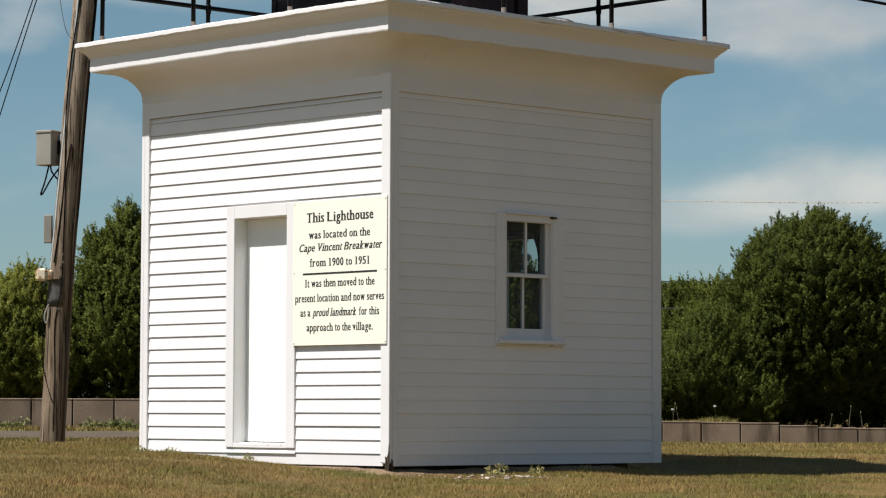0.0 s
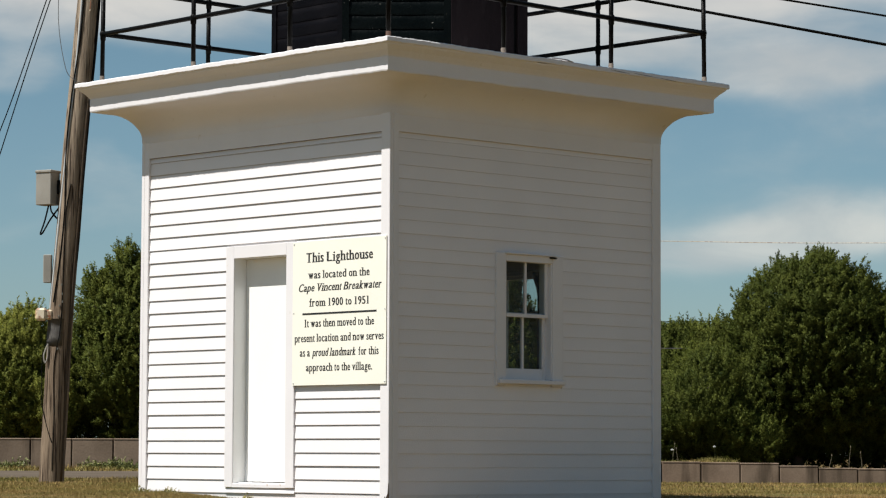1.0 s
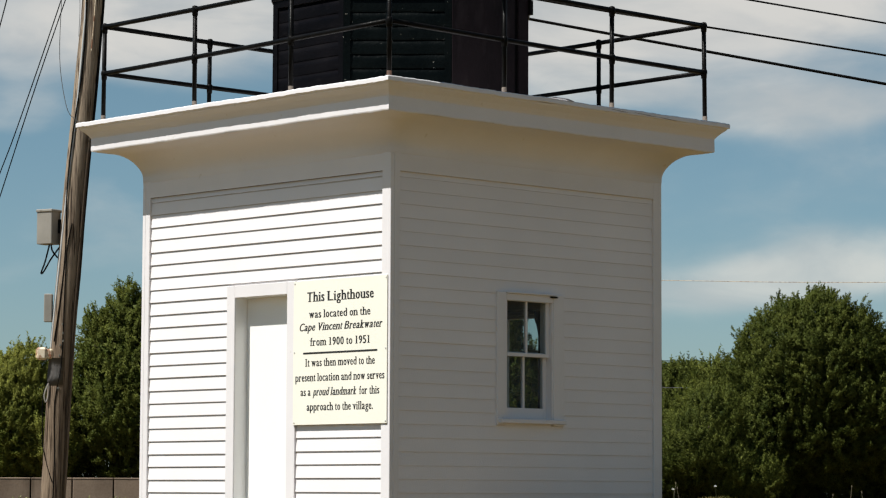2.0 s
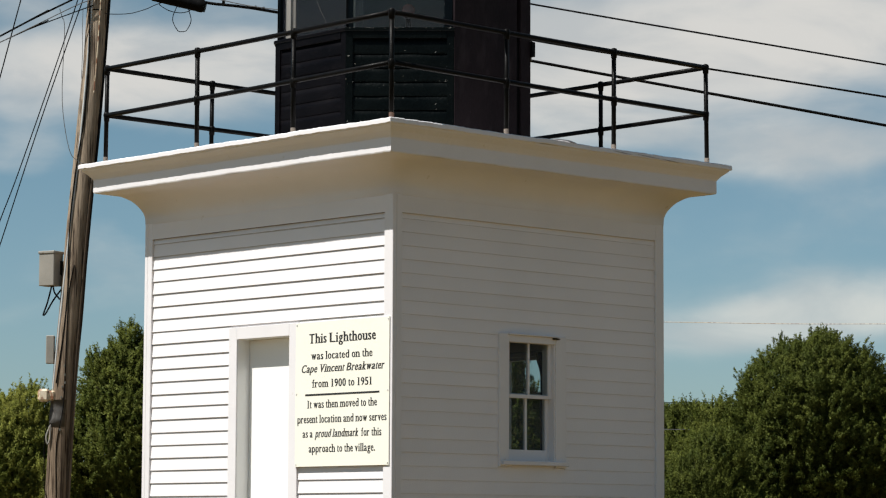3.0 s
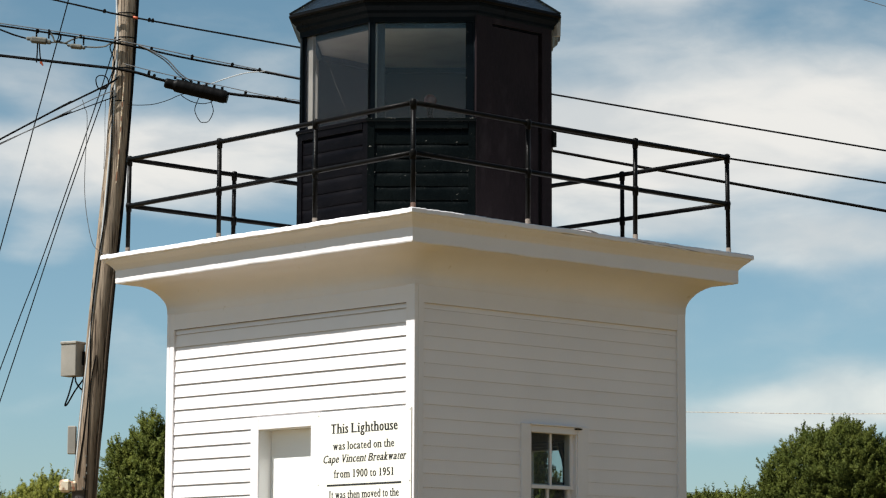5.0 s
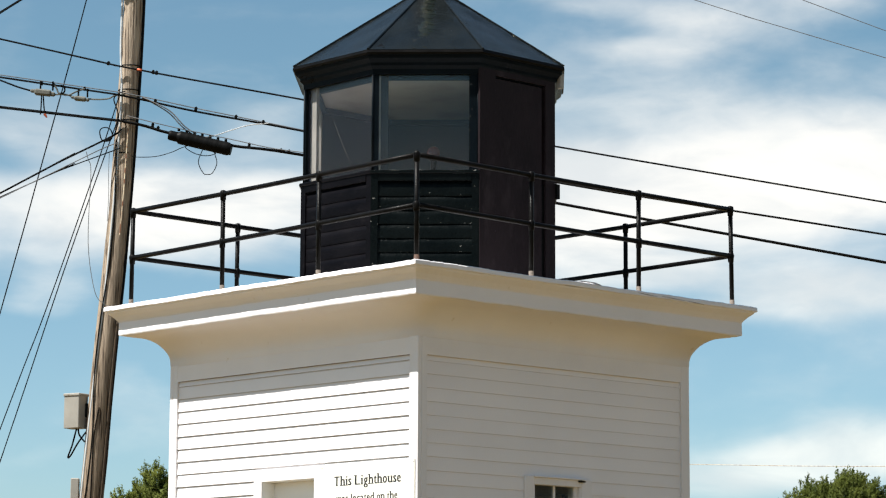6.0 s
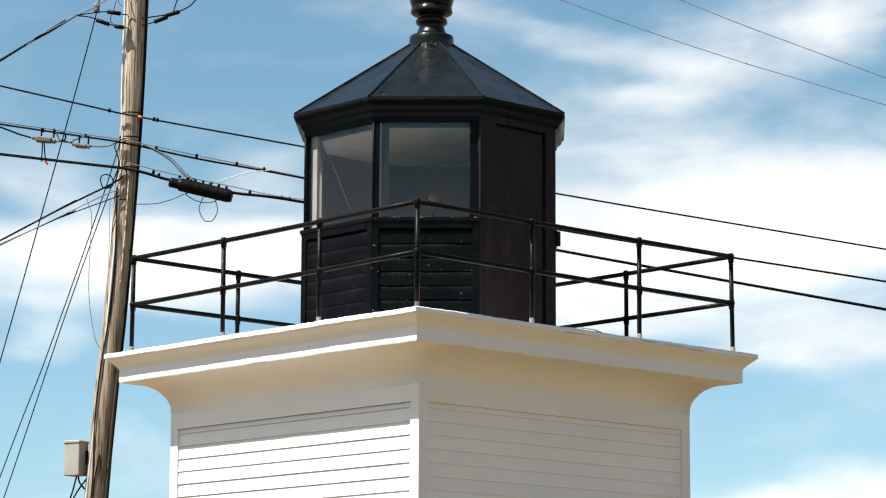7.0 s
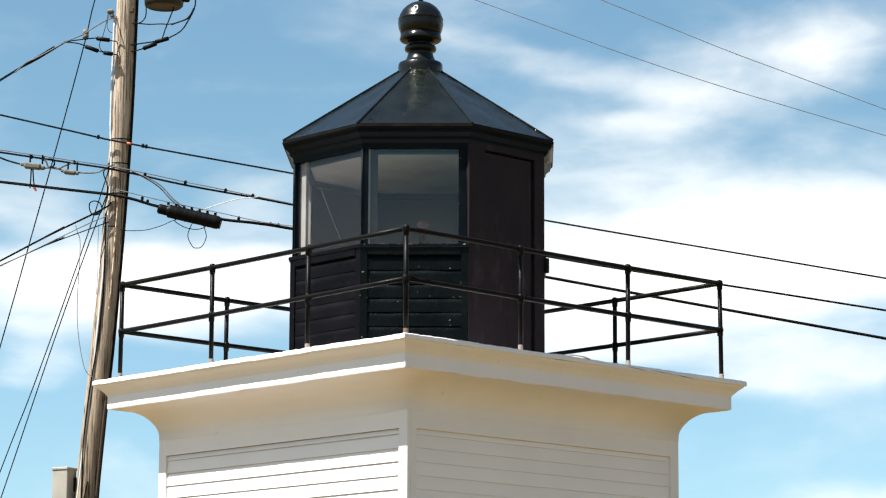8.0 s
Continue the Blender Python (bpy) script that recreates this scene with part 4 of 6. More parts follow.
part("tar_beads", to_lantern(bm), GLINT_AMBER, lantern, "shiny beads of tar added along the roof seams to catch glints")
part("flashing", to_lantern(boxes((-W / 2 + 1.19, -W / 2 + 1.245, W / 2 + 0.53, W / 2 + 0.575, 6.01, 6.15))), BOX_GREY, lantern, "loose grey metal strip under the eave")
finial = part("finial", to_lantern(revolve(bmesh.new(), [(0.214, 6.94), (0.219, 6.965), (0.217, 7.025), (0.219, 7.035), (0.214, 7.088), (0.205, 7.100), (0.170, 7.106), (0.152, 7.122), (0.136, 7.150), (0.126, 7.180), (0.122, 7.205), (0.130, 7.213), (0.148, 7.222), (0.155, 7.240), (0.155, 7.254), (0.146, 7.270), (0.128, 7.279), (0.120, 7.284), (0.120, 7.296), (0.140, 7.302), (0.168, 7.310), (0.196, 7.324), (0.206, 7.338), (0.205, 7.350), (0.199, 7.362), (0.196, 7.400)], MID, 40)), FINIAL_BLACK, lantern, "glossy black turned finial with a ball")
ball = [(0.221 * math.cos(a), 7.503 + 0.221 * math.sin(a)) for a in [math.radians(-28 + 118 * i / 20) for i in range(20)]]
ball[7:7] = [(ball[6][0] + 0.003, ball[6][1] + 0.004), (ball[6][0] + 0.003, ball[6][1] + 0.012)]      # raised seam
part("ball", to_lantern(revolve(bmesh.new(), [(0.18, 7.385)] + ball + [(0.03, 7.724), (0.012, 7.76)], MID, 40)), FINIAL_BLACK, finial)
bm = bmesh.new()
tube(bm, [Vector((0.02 * math.cos(a), 0.0, 0.036 * math.sin(a))) for a in [2 * math.pi * i / 14 for i in range(15)]], 0.006, 5)
bmesh.ops.transform(bm, matrix=Matrix.Translation(MID + Vector((0.098, -0.160, 7.612))) @ look((0, 0, 0), (-0.45, 0.75, -0.5)) @ Matrix.Rotation(math.pi / 2, 4, "X"), verts=bm.verts)
part("vent_ring", to_lantern(bm), GALV, finial, "small pale oval ring on the ball")

lamp = thing("signal_lamp", "small pink glass lamp on a stand inside the lantern", "lamp", at=(-W / 2, W / 2, 5.0))
part("stand", revolve(bmesh.new(), [(0.10, 0), (0.10, 0.03), (0.03, 0.05), (0.03, 0.385), (0.05, 0.405)], (0.05, 0), 12), IRON, lamp)
part("globe", revolve(bmesh.new(), [(0.02, 0.40)] + [(0.064 * math.cos(a), 0.474 + 0.064 * math.sin(a)) for a in [math.radians(-70 + 20 * i) for i in range(9)]], (0.05, 0), 14), PINK, lamp)

# ---- sign by the door ----
sign = part("sign", boxes((-1.263, -0.026, -0.011, -0.002, 1.055, 2.337), bevel=0.001), SIGN_CREAM)
tagged(sign, "cream painted sign board with black lettering beside the door", "sign")
for x, z in ((-1.245, 2.315), (-0.04, 2.315), (-1.245, 1.075), (-0.04, 1.075), (-1.245, 1.70), (-0.04, 1.70)):
    bm = revolve(bmesh.new(), [(0.004, 0), (0.008, 0.002), (0.004, 0.004)], (0, 0), 8)
    bmesh.ops.transform(bm, matrix=Matrix.Translation((x, -0.011, z)) @ Matrix.Rotation(math.pi / 2, 4, "X"), verts=bm.verts)
    part("screw", bm, GALV, sign)


def font_mesh(text, slant):
    data = bpy.data.curves.new("word", "FONT")
    data.body, data.size, data.shear, data.extrude = text, 1.0, slant, 0.0
    data.resolution_u = 3
    ob = new("word_source", data)
    bpy.context.view_layer.update()
    me = bpy.data.meshes.new_from_object(ob.evaluated_get(bpy.context.evaluated_depsgraph_get()))
    bpy.data.objects.remove(ob)
    xs = [v.co.x for v in me.vertices]
    return me, min(xs), max(xs)


# advance widths of a bold roman book face and of its italic, in thousandths of the letter size
ROMAN = dict(zip("abcdefghiklmnoprstuvwLTI. 1059", (500, 556, 444, 556, 444, 333, 500, 556, 278, 556, 278, 833, 556, 500, 556, 444, 389, 333, 556, 500, 722, 667, 667, 389, 250, 250, 500, 500, 500, 500)))
SLOPED = dict(zip("CVBapeincrtkwdlmou ", (667, 667, 667, 500, 500, 444, 278, 556, 444, 389, 278, 500, 667, 500, 278, 778, 500, 556, 250)))


@functools.lru_cache(None)
def glyph(ch):
    """Corners and faces of one plain letter, with the short level edges that take a serif."""
    me, lo, hi = font_mesh(ch, 0.0)
    src = bmesh.new()
    src.from_mesh(me)
    bpy.data.meshes.remove(me)
    feet = []
    for e in src.edges:
        p, q = sorted((e.verts[0].co, e.verts[1].co), key=lambda c: c.x)
        if len(e.link_faces) == 1 and abs(p.y - q.y) < 1e-4 and 0.045 < q.x - p.x < 0.13:
            above = e.link_faces[0].calc_center_median().y > p.y
            if above and abs(p.y) < 0.02:
                feet.append((p.x, q.x, p.y, 1))
            elif not above and p.y > 0.3:
                feet.append((p.x, q.x, p.y, -1))
    src.verts.index_update()
    verts = [(v.co.x, v.co.y) for v in src.verts]
    faces = [[v.index for v in f.verts] for f in src.faces]
    src.free()
    return verts, faces, feet, lo, hi


def tallest(ch):
    return max(y for _, y in glyph(ch)[0])


def lettering(text, x0, x1, base, size, slant=0.0, bold=0.032):
    """One run of painted words between x0 and x1 on the sign's face: heavy upright stems, thin level strokes, small serifs."""
    widths = SLOPED if slant else ROMAN
    total = sum(widths[ch] for ch in text) / 1000
    k = (x1 - x0) / total
    small, cap, tall = tallest("x"), tallest("H"), tallest("l")
    at = 0.0
    for word in text.split():
        bm = bmesh.new()
        for ch in word:
            adv = widths[ch] / 1000
            verts, faces, feet, lo, hi = glyph(ch)
            stem = ch in "ilI1"
            ink = hi - lo if stem else adv * 0.90 - 2 * bold - (0.03 if feet else 0.0)
            if ch == ".":
                ink = hi - lo
            left = at + (adv - ink) / 2
            sx = ink / (hi - lo)

            def place(x, y, level, dx=0.0):
                if ch.islower():
                    y = y if y < 0 else y * 0.69 * cap / small if y < small else cap * (0.69 + 0.34 * (y - small) / (tall - small))
                px = left + (x - lo) * sx + dx + slant * y
                return (x0 + px * k, -0.0116 - 0.0001 * level, base + y * size)
            for level, dx in enumerate((-bold, -bold / 2, 0.0, bold / 2, bold)):
                made = [bm.verts.new(place(x, y, level, dx)) for x, y in verts]
                for f in faces:
                    bm.faces.new([made[i] for i in f])
            grow = 0.075 / sx
            for fx0, fx1, fy, way in feet:
                ya, yb = sorted((fy, fy + way * 0.042))
                right_out = grow if way > 0 or ch in "ITLV" else 0.0
                q = [(fx0 - grow, ya), (fx1 + right_out, ya), (fx1 + right_out, yb), (fx0 - grow, yb)]
                bm.faces.new([bm.verts.new(place(x, y, 6, -bold if x < fx0 else bold)) for x, y in q])
            at += adv
        at += widths[" "] / 1000
        part("word", bm, LETTER, sign)


lettering("This Lighthouse", -1.085, -0.195, 2.146, 0.125, bold=0.038)
lettering("was located on the", -1.053, -0.238, 2.001, 0.100)
lettering("Cape Vincent Breakwater", -1.190, -0.092, 1.888, 0.100, 0.28)
lettering("from 1900 to 1951", -1.035, -0.236, 1.754, 0.100)
lettering("It was then moved to the", -1.102, -0.177, 1.571, 0.100)
lettering("present location and now serves", -1.232, -0.053, 1.440, 0.100)
lettering("as a", -1.161, -1.020, 1.312, 0.100)
lettering("proud landmark", -0.990, -0.420, 1.312, 0.100, 0.28)
lettering("for this", -0.380, -0.117, 1.312, 0.100)
lettering("approach to the village.", -1.076, -0.196, 1.180, 0.100)
part("rule", boxes((-1.126, -0.148, -0.0128, -0.0108, 1.681, 1.697)), LETTER, sign)

# ---- rubble and weeds at the foot of the shaded side ----
for i in range(130):
    s = rng.uniform(-0.6, 1.15) if i % 4 == 0 else rng.gauss(0.48, 0.30)
    d = 23.45 + 0.45 * rng.random() + 0.30 * max(0, s) + rng.gauss(0, 0.10)
    r = rng.uniform(0.005, 0.014) if i % 9 else rng.uniform(0.016, 0.028)
    bm = bmesh.new()
    bmesh.ops.create_icosphere(bm, subdivisions=1, radius=r)
    for v in bm.verts:
        v.co *= rng.uniform(0.65, 1.15)
        v.co.z *= 0.42
        v.co.x *= 1.25
    x, y, gz = plan(s, d, ground_z(s, d))
    st = tagged(part("stone", bm, STONE), "small pale broken stone lying in dry grass", "stone", "rubble by the tower")
    st.location = (x, y, gz + r * 0.12)
    st.rotation_euler = (rng.uniform(-0.3, 0.3), rng.uniform(-0.3, 0.3), rng.uniform(0, 6.28))

# ---- concrete block walls behind the lawn ----


def concrete_blocks(s0, d0, count, width, tops, low, label):
    wall = thing("block_wall", label, "wall", kind="structure", at=plan(s0, d0, 0))
    turnm = Matrix.Rotation(math.atan2(RIGHT.y, RIGHT.x), 4, "Z")
    for i in range(count):
        top = tops[min(i, len(tops) - 1)]
        bm = bmesh.new()
        box(bm, i * width + 0.014, (i + 1) * width - 0.014, -0.22, 0.28, low, top - 0.04, bevel=0.012, m=turnm)
        ob = part("concrete_block", bm, CONCRETE, wall)
        bm = bmesh.new()
        box(bm, i * width + 0.008, (i + 1) * width - 0.008, -0.226, 0.285, top - 0.04, top, bevel=0.012, m=turnm)
        part("cap", bm, CONCRETE, ob)
    return wall


concrete_blocks(-9.04 - 0.91 * 14, 62, 21, 0.91, [0.79], -0.1, "weathered grey concrete block wall along the road")
concrete_blocks(6.06 - 0.917 * 7, 66, 22, 0.917, [0.34, 0.34, 0.33, 0.33, 0.33, 0.33, 0.325, 0.31, 0.30, 0.24, 0.19, 0.18, 0.17], -0.5, "low weathered grey concrete block wall behind the grass")

# ---- utility pole and its hardware ----
POLE_D = 40.0
pole = thing("utility_pole", "leaning weathered wooden utility pole with conduit and meter boxes", "utility pole", at=plan(-5.54, POLE_D, 0.0))
ORANGE = mat("orange_tape", (0.45, 0.07, 0.02), (0.6, 0.12, 0.04), 20, 0.5, bump=0)
LENS_YELLOW = mat("yellowed_lens", (0.55, 0.42, 0.14), (0.68, 0.56, 0.25), 12, 0.3, bump=0)
POLE_LINE = [(-5.56, -0.5), (-5.55, 0.03), (-5.487, 1.51), (-5.452, 2.2), (-5.425, 2.75), (-5.362, 3.55), (-5.29, 4.75), (-5.193, 5.8), (-5.085, 7.2), (-5.022, 8.47), (-4.97, 9.7), (-4.94, 11.23), (-4.92, 13.0)]


def in_pole(bm):
    bmesh.ops.translate(bm, verts=bm.verts, vec=-pole.location)
    return bm


def pole_s(z):
    return float(np.interp(z, [p[1] for p in POLE_LINE], [p[0] for p in POLE_LINE]))


def run(pts, r, d=POLE_D, seg=6, smooth=4, base=POLE_D):
    """A cable through (s, z) or (s, z, d) points of the plane at base, eased into a curve."""
    p = []
    for q in pts:
        at = q[2] if len(q) > 2 else d
        k = at / base
        p.append(plan(q[0] * k, at, EYE[2] + (q[1] - EYE[2]) * k))
    out = []
    for i in range(len(p) - 1):
        p0, p1, p2, p3 = p[max(i - 1, 0)], p[i], p[i + 1], p[min(i + 2, len(p) - 1)]
        for k in range(smooth):
            t = k / smooth
            out.append(0.5 * (2 * p1 + (p2 - p0) * t + (2 * p0 - 5 * p1 + 4 * p2 - p3) * t * t + (3 * p1 - p0 - 3 * p2 + p3) * t ** 3))
    out.append(p[-1])
    return tube(bmesh.new(), out, r, seg)


fine_line = [(pole_s(-0.5 + 0.45 * i), -0.5 + 0.45 * i) for i in range(31)]
bm = tube(bmesh.new(), [plan(s, POLE_D, z) for s, z in fine_line], [0.186 - 0.0034 * i * 0.45 * 1.0 for i in range(31)], 18)
for v in bm.verts:
    off = 0.010 * noise.noise(Vector((v.co.x * 6, v.co.y * 6, v.co.z * 0.7)))
    v.co += Vector((off, off, 0))
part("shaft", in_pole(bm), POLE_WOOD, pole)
part("conduit", in_pole(run([(pole_s(z) - o, z, POLE_D - dd) for z, o, dd in ((2.45, 0.16, 0.08), (3.0, 0.15, 0.10), (4, 0.135, 0.12), (5, 0.11, 0.135), (6, 0.10, 0.14), (7.3, 0.10, 0.14), (8.4, 0.095, 0.14), (9.0, 0.105, 0.13), (9.5, 0.15, 0.08), (10.2, 0.165, 0.05), (11.15, 0.170, 0.05))], 0.017, seg=8)), GALV, pole, "pale grey metal conduit")
part("conduit", in_pole(run([(pole_s(z) + 0.13, z, POLE_D - 0.10) for z in (0.02, 2, 4, 5, 5.6)], 0.026, seg=8)), DARK_WOOD, pole)
part("cable", in_pole(run([(pole_s(z) + 0.155, z, POLE_D - 0.06) for z in (3.2, 4.2, 5.3, 6.4, 8.2, 9.7, 11.2, 12.4)], 0.020)), CABLE, pole)
part("cable", in_pole(run([(pole_s(z) - 0.10 + 0.03 * math.sin(z * 2.1), z, POLE_D - 0.165) for z in (2.6, 3.3, 4.0, 4.8, 5.6, 6.4, 7.2, 8.2)], 0.010)), CABLE, pole)
part("cable", in_pole(run([(pole_s(z) - 0.02 + 0.04 * math.sin(z * 3), z, POLE_D - 0.178) for z in (0.2, 1.0, 1.7, 2.3, 3.2, 3.9, 4.3)], 0.008)), CABLE, pole)
part("guard_strip", in_pole(run([(pole_s(z) + 0.03, z, POLE_D - 0.17) for z in (6.8, 7.4, 8.0, 8.4)], 0.007)), CERAMIC, pole)
for z in (7.98, 8.47, 8.92, 9.28):
    part("band", in_pole(tube(bmesh.new(), [plan(pole_s(z), POLE_D, z - 0.008), plan(pole_s(z), POLE_D, z + 0.008)], 0.189 - 0.0034 * (z + 0.5), 18)), BOX_GREY if z < 3 else CABLE, pole)
AXIS = Matrix.Rotation(math.atan2(RIGHT.y, RIGHT.x), 4, "Z")


def pole_box(name, s0, s1, z0, z1, d0, d1, material, label, turned=0.0, parent=None, bevel=0.008):
    bm = bmesh.new()
    w = (s1 - s0) / 2
    box(bm, -w, w, d0, d1, z0, z1, bevel=bevel, m=Matrix.Translation(plan((s0 + s1) / 2, POLE_D, 0)) @ AXIS @ Matrix.Rotation(turned, 4, "Z"))
    return part(name, in_pole(bm), material, parent or pole, label)


meter = pole_box("meter_box", -5.79, -5.525, 3.99, 4.46, -0.11, 0.11, BOX_GREY, "beige grey metal meter box", -0.5)
pole_box("lid", -5.80, -5.515, 4.45, 4.49, -0.122, 0.12, BOX_GREY, "", -0.5, meter)
pole_box("small_box", -5.70, -5.585, 2.88, 3.28, -0.06, 0.06, BOX_GREY, "narrow grey metal box")
pole_box("bracket", -5.60, -5.42, 4.15, 4.35, -0.03, 0.03, IRON, "")
part("cable", in_pole(run([(-5.64, 4.0), (-5.70, 3.75), (-5.755, 3.585), (-5.72, 3.60), (-5.62, 3.78), (-5.50, 3.95)], 0.012)), CABLE, pole)
part("cable", in_pole(run([(-5.62, 4.0), (-5.60, 3.90), (-5.52, 3.80)], 0.012)), CABLE, pole)
lamp_at = Matrix.Translation(plan(-5.66, POLE_D - 0.1, 2.42)) @ AXIS
bm = bmesh.new()
box(bm, -0.125, 0.03, -0.09, 0.09, -0.088, 0.092, bevel=0.03, m=lamp_at)
box(bm, 0.02, 0.11, -0.06, 0.06, -0.072, 0.068, bevel=0.02, m=lamp_at)
light = part("security_light", in_pole(bm), CERAMIC, pole, "stained cream lamp housing")
bm = bmesh.new()
box(bm, -0.132, -0.122, -0.06, 0.06, -0.06, 0.06, bevel=0.004, m=lamp_at)
part("lens", in_pole(bm), LENS_YELLOW, light, "yellowed lamp lens")
# a dull plate bent round the shaft, standing also for the lamp's shadow, and small number tags above
bm = bmesh.new()
rows = []
for z in (1.975, 2.1, 2.23, 2.36):
    row = []
    for k in range(9):
        f = radians(-100 + 15 * k)
        rr = 0.192 - 0.0034 * (z + 0.5)
        row.append(bm.verts.new(plan(pole_s(z) + rr * math.sin(f), POLE_D - rr * math.cos(f), z)))
    rows.append(row)
for p, q in zip(rows, rows[1:]):
    for k in range(8):
        bm.faces.new((p[k], p[k + 1], q[k + 1], q[k])).smooth = True
bmesh.ops.solidify(bm, geom=bm.faces[:], thickness=0.003)
part("guard_plate", in_pole(bm), PLATE_GREY, pole, "dull grey plate bent round the pole, dark for the lamp's shadow")
for s, z in ((-5.415, 2.84), (-5.405, 2.71), (-5.44, 2.54), (-5.40, 2.60), (-5.45, 2.39), (-5.46, 1.93)):
    pole_box("tag", s - 0.011, s + 0.011, z - 0.016, z + 0.016, -0.190, -0.178, TERMINAL, "", bevel=0.003)
part("hanging_loop", in_pole(run([(-5.62, 2.01, 39.85), (-5.68, 1.85, 39.85), (-5.66, 1.735, 39.85), (-5.63, 1.80, 39.85), (-5.622, 1.90, 39.85), (-5.625, 2.0, 39.85)], 0.012)), BOX_GREY, pole)
part("hanging_loop", in_pole(run([(-5.635, 2.02, 39.88), (-5.693, 1.90, 39.88), (-5.706, 1.655, 39.88), (-5.70, 1.35, 39.88), (-5.69, 1.1, 39.88), (-5.60, 0.75, 39.83), (-5.55, 0.6, 39.81)], 0.007)), CABLE, pole)
part("tape", in_pole(tube(bmesh.new(), [plan(-4.86, POLE_D - 0.2, 9.20), plan(-4.79, POLE_D - 0.2, 9.185)], 0.017, 8)), ORANGE, pole, "red tape on a cable")
pole_box("bolt", -4.865, -4.815, 11.17, 11.24, -0.20, -0.13, DARK_WOOD, "", bevel=0.006)
# transformer can high on the pole
can = thing("transformer", "grey pole-mounted transformer can with black leads", "transformer", at=plan(-4.39, POLE_D, 11.29))
part("tank", revolve(bmesh.new(), [(0.22, 0.02), (0.25, 0.0), (0.285, 0.03), (0.29, 0.10), (0.29, 0.95), (0.27, 1.0), (0.05, 1.05)], (0, 0), 24), TANK_GREY, can)
bm = boxes((-0.50, -0.28, -0.05, 0.05, 0.15, 0.25), (-0.50, -0.28, -0.05, 0.05, 0.75, 0.85))
bmesh.ops.rotate(bm, verts=bm.verts, cent=(0, 0, 0), matrix=AXIS.to_3x3())
part("mount", bm, IRON, can)
bm = boxes((0.24, 0.38, -0.06, 0.06, 0.09, 0.2), bevel=0.02)
bmesh.ops.rotate(bm, verts=bm.verts, cent=(0, 0, 0), matrix=AXIS.to_3x3())
part("bushing", bm, CABLE, can)

# ---- lines, cables and their splices ----


def on_line(s, z, d=POLE_D - 0.2):
    k = d / POLE_D
    return plan(s * k, d, EYE[2] + (z - EYE[2]) * k)



def line(name, pts, r, label, material=None, d=POLE_D, smooth=5, category="cable", group="overhead lines", shift=0.0):
    dd = d + shift
    bm = run(pts, r, dd, 6, smooth, d)
    return tagged(part(name, bm, material or CABLE), label, category, group)


def stretch(pts, back, ahead):
    (a, az), (b, bz) = pts[0], pts[1]
    (y, yz), (z, zz) = pts[-2], pts[-1]
    k0, k1 = (bz - az) / (b - a), (zz - yz) / (z - y)
    return [(a - back, az - k0 * back)] + list(pts) + [(z + ahead, zz + k1 * ahead)]


line("overhead_cable", stretch([(-6.75, 9.66), (-5.03, 9.27), (-2.41, 8.79), (1.25, 8.11), (6.14, 7.28)], 14, 16), 0.014, "thin black overhead cable tied to the pole", shift=-0.2)
line("overhead_cable", stretch([(-6.73, 9.10), (-5.16, 8.865), (-4.0, 8.617), (-2.41, 8.325), (1.24, 7.585), (6.13, 6.81)], 14, 16), 0.015, "black overhead cable on the pole", shift=-0.2)
line("messenger_wire", stretch([(-6.73, 9.135), (-5.16, 8.905), (-4.3, 8.73), (-4.0, 8.665), (-2.41, 8.34)], 14, 0), 0.008, "thin steel wire above a black cable", STEEL_WIRE, shift=-0.2)
line("overhead_cable", stretch([(-6.72, 8.66), (-5.07, 8.47), (-4.4, 8.30), (-3.51, 8.12), (-2.4, 7.97), (1.24, 7.28), (6.12, 6.4)], 14, 16), 0.022, "thick black overhead cable with splice case", shift=-0.2)
line("messenger_wire", [(-5.0, 8.55), (-4.4, 8.40), (-3.5, 8.21), (-2.9, 8.08), (-2.3, 8.0)], 0.007, "thin steel wire above a black cable", STEEL_WIRE, shift=-0.22)
line("power_line", stretch([(0.19, 11.42), (2.34, 10.62), (3.99, 10.06), (6.19, 9.39)], 12, 20), 0.007, "thin overhead power line against the sky", STEEL_WIRE, shift=6)
line("power_line", stretch([(2.06, 11.42), (4.0, 10.62), (6.2, 9.78)], 12, 20), 0.007, "thin overhead power line against the sky", STEEL_WIRE, shift=6)
line("guy_wire", [(-5.0, 13.0), (-5.41, 11.4), (-5.54, 10.76), (-5.87, 9.35), (-6.28, 7.68), (-6.64, 6.23), (-8.2, 0.05)], 0.009, "steel guy wire running down from the pole", CABLE, shift=-0.1)
line("guy_wire", [(-5.08, 9.05), (-5.46, 7.76), (-6.13, 5.69), (-6.58, 4.43), (-8.1, 0.05)], 0.008, "steel guy wire running down from the pole", CABLE, shift=-0.1)
line("guy_wire", [(-5.16, 8.47), (-5.83, 6.43), (-6.49, 4.27), (-7.8, 0.05)], 0.008, "steel guy wire running down from the pole", CABLE, shift=-0.15)
line("service_cable", stretch([(-6.68, 7.49), (-6.04, 7.84), (-5.23, 8.25), (-5.10, 8.35)], 10, 0), 0.014, "black service cable running off the pole", shift=-0.2)
line("service_cable", stretch([(-6.68, 7.42), (-6.03, 7.72), (-5.17, 8.05)], 10, 0), 0.008, "thin black service cable running off the pole", shift=-0.2)
line("service_cable", stretch([(-6.68, 7.41), (-5.9, 7.80), (-5.38, 8.06), (-5.16, 8.15)], 10, 0), 0.007, "thin grey service cable running off the pole", STEEL_WIRE, shift=-0.22)
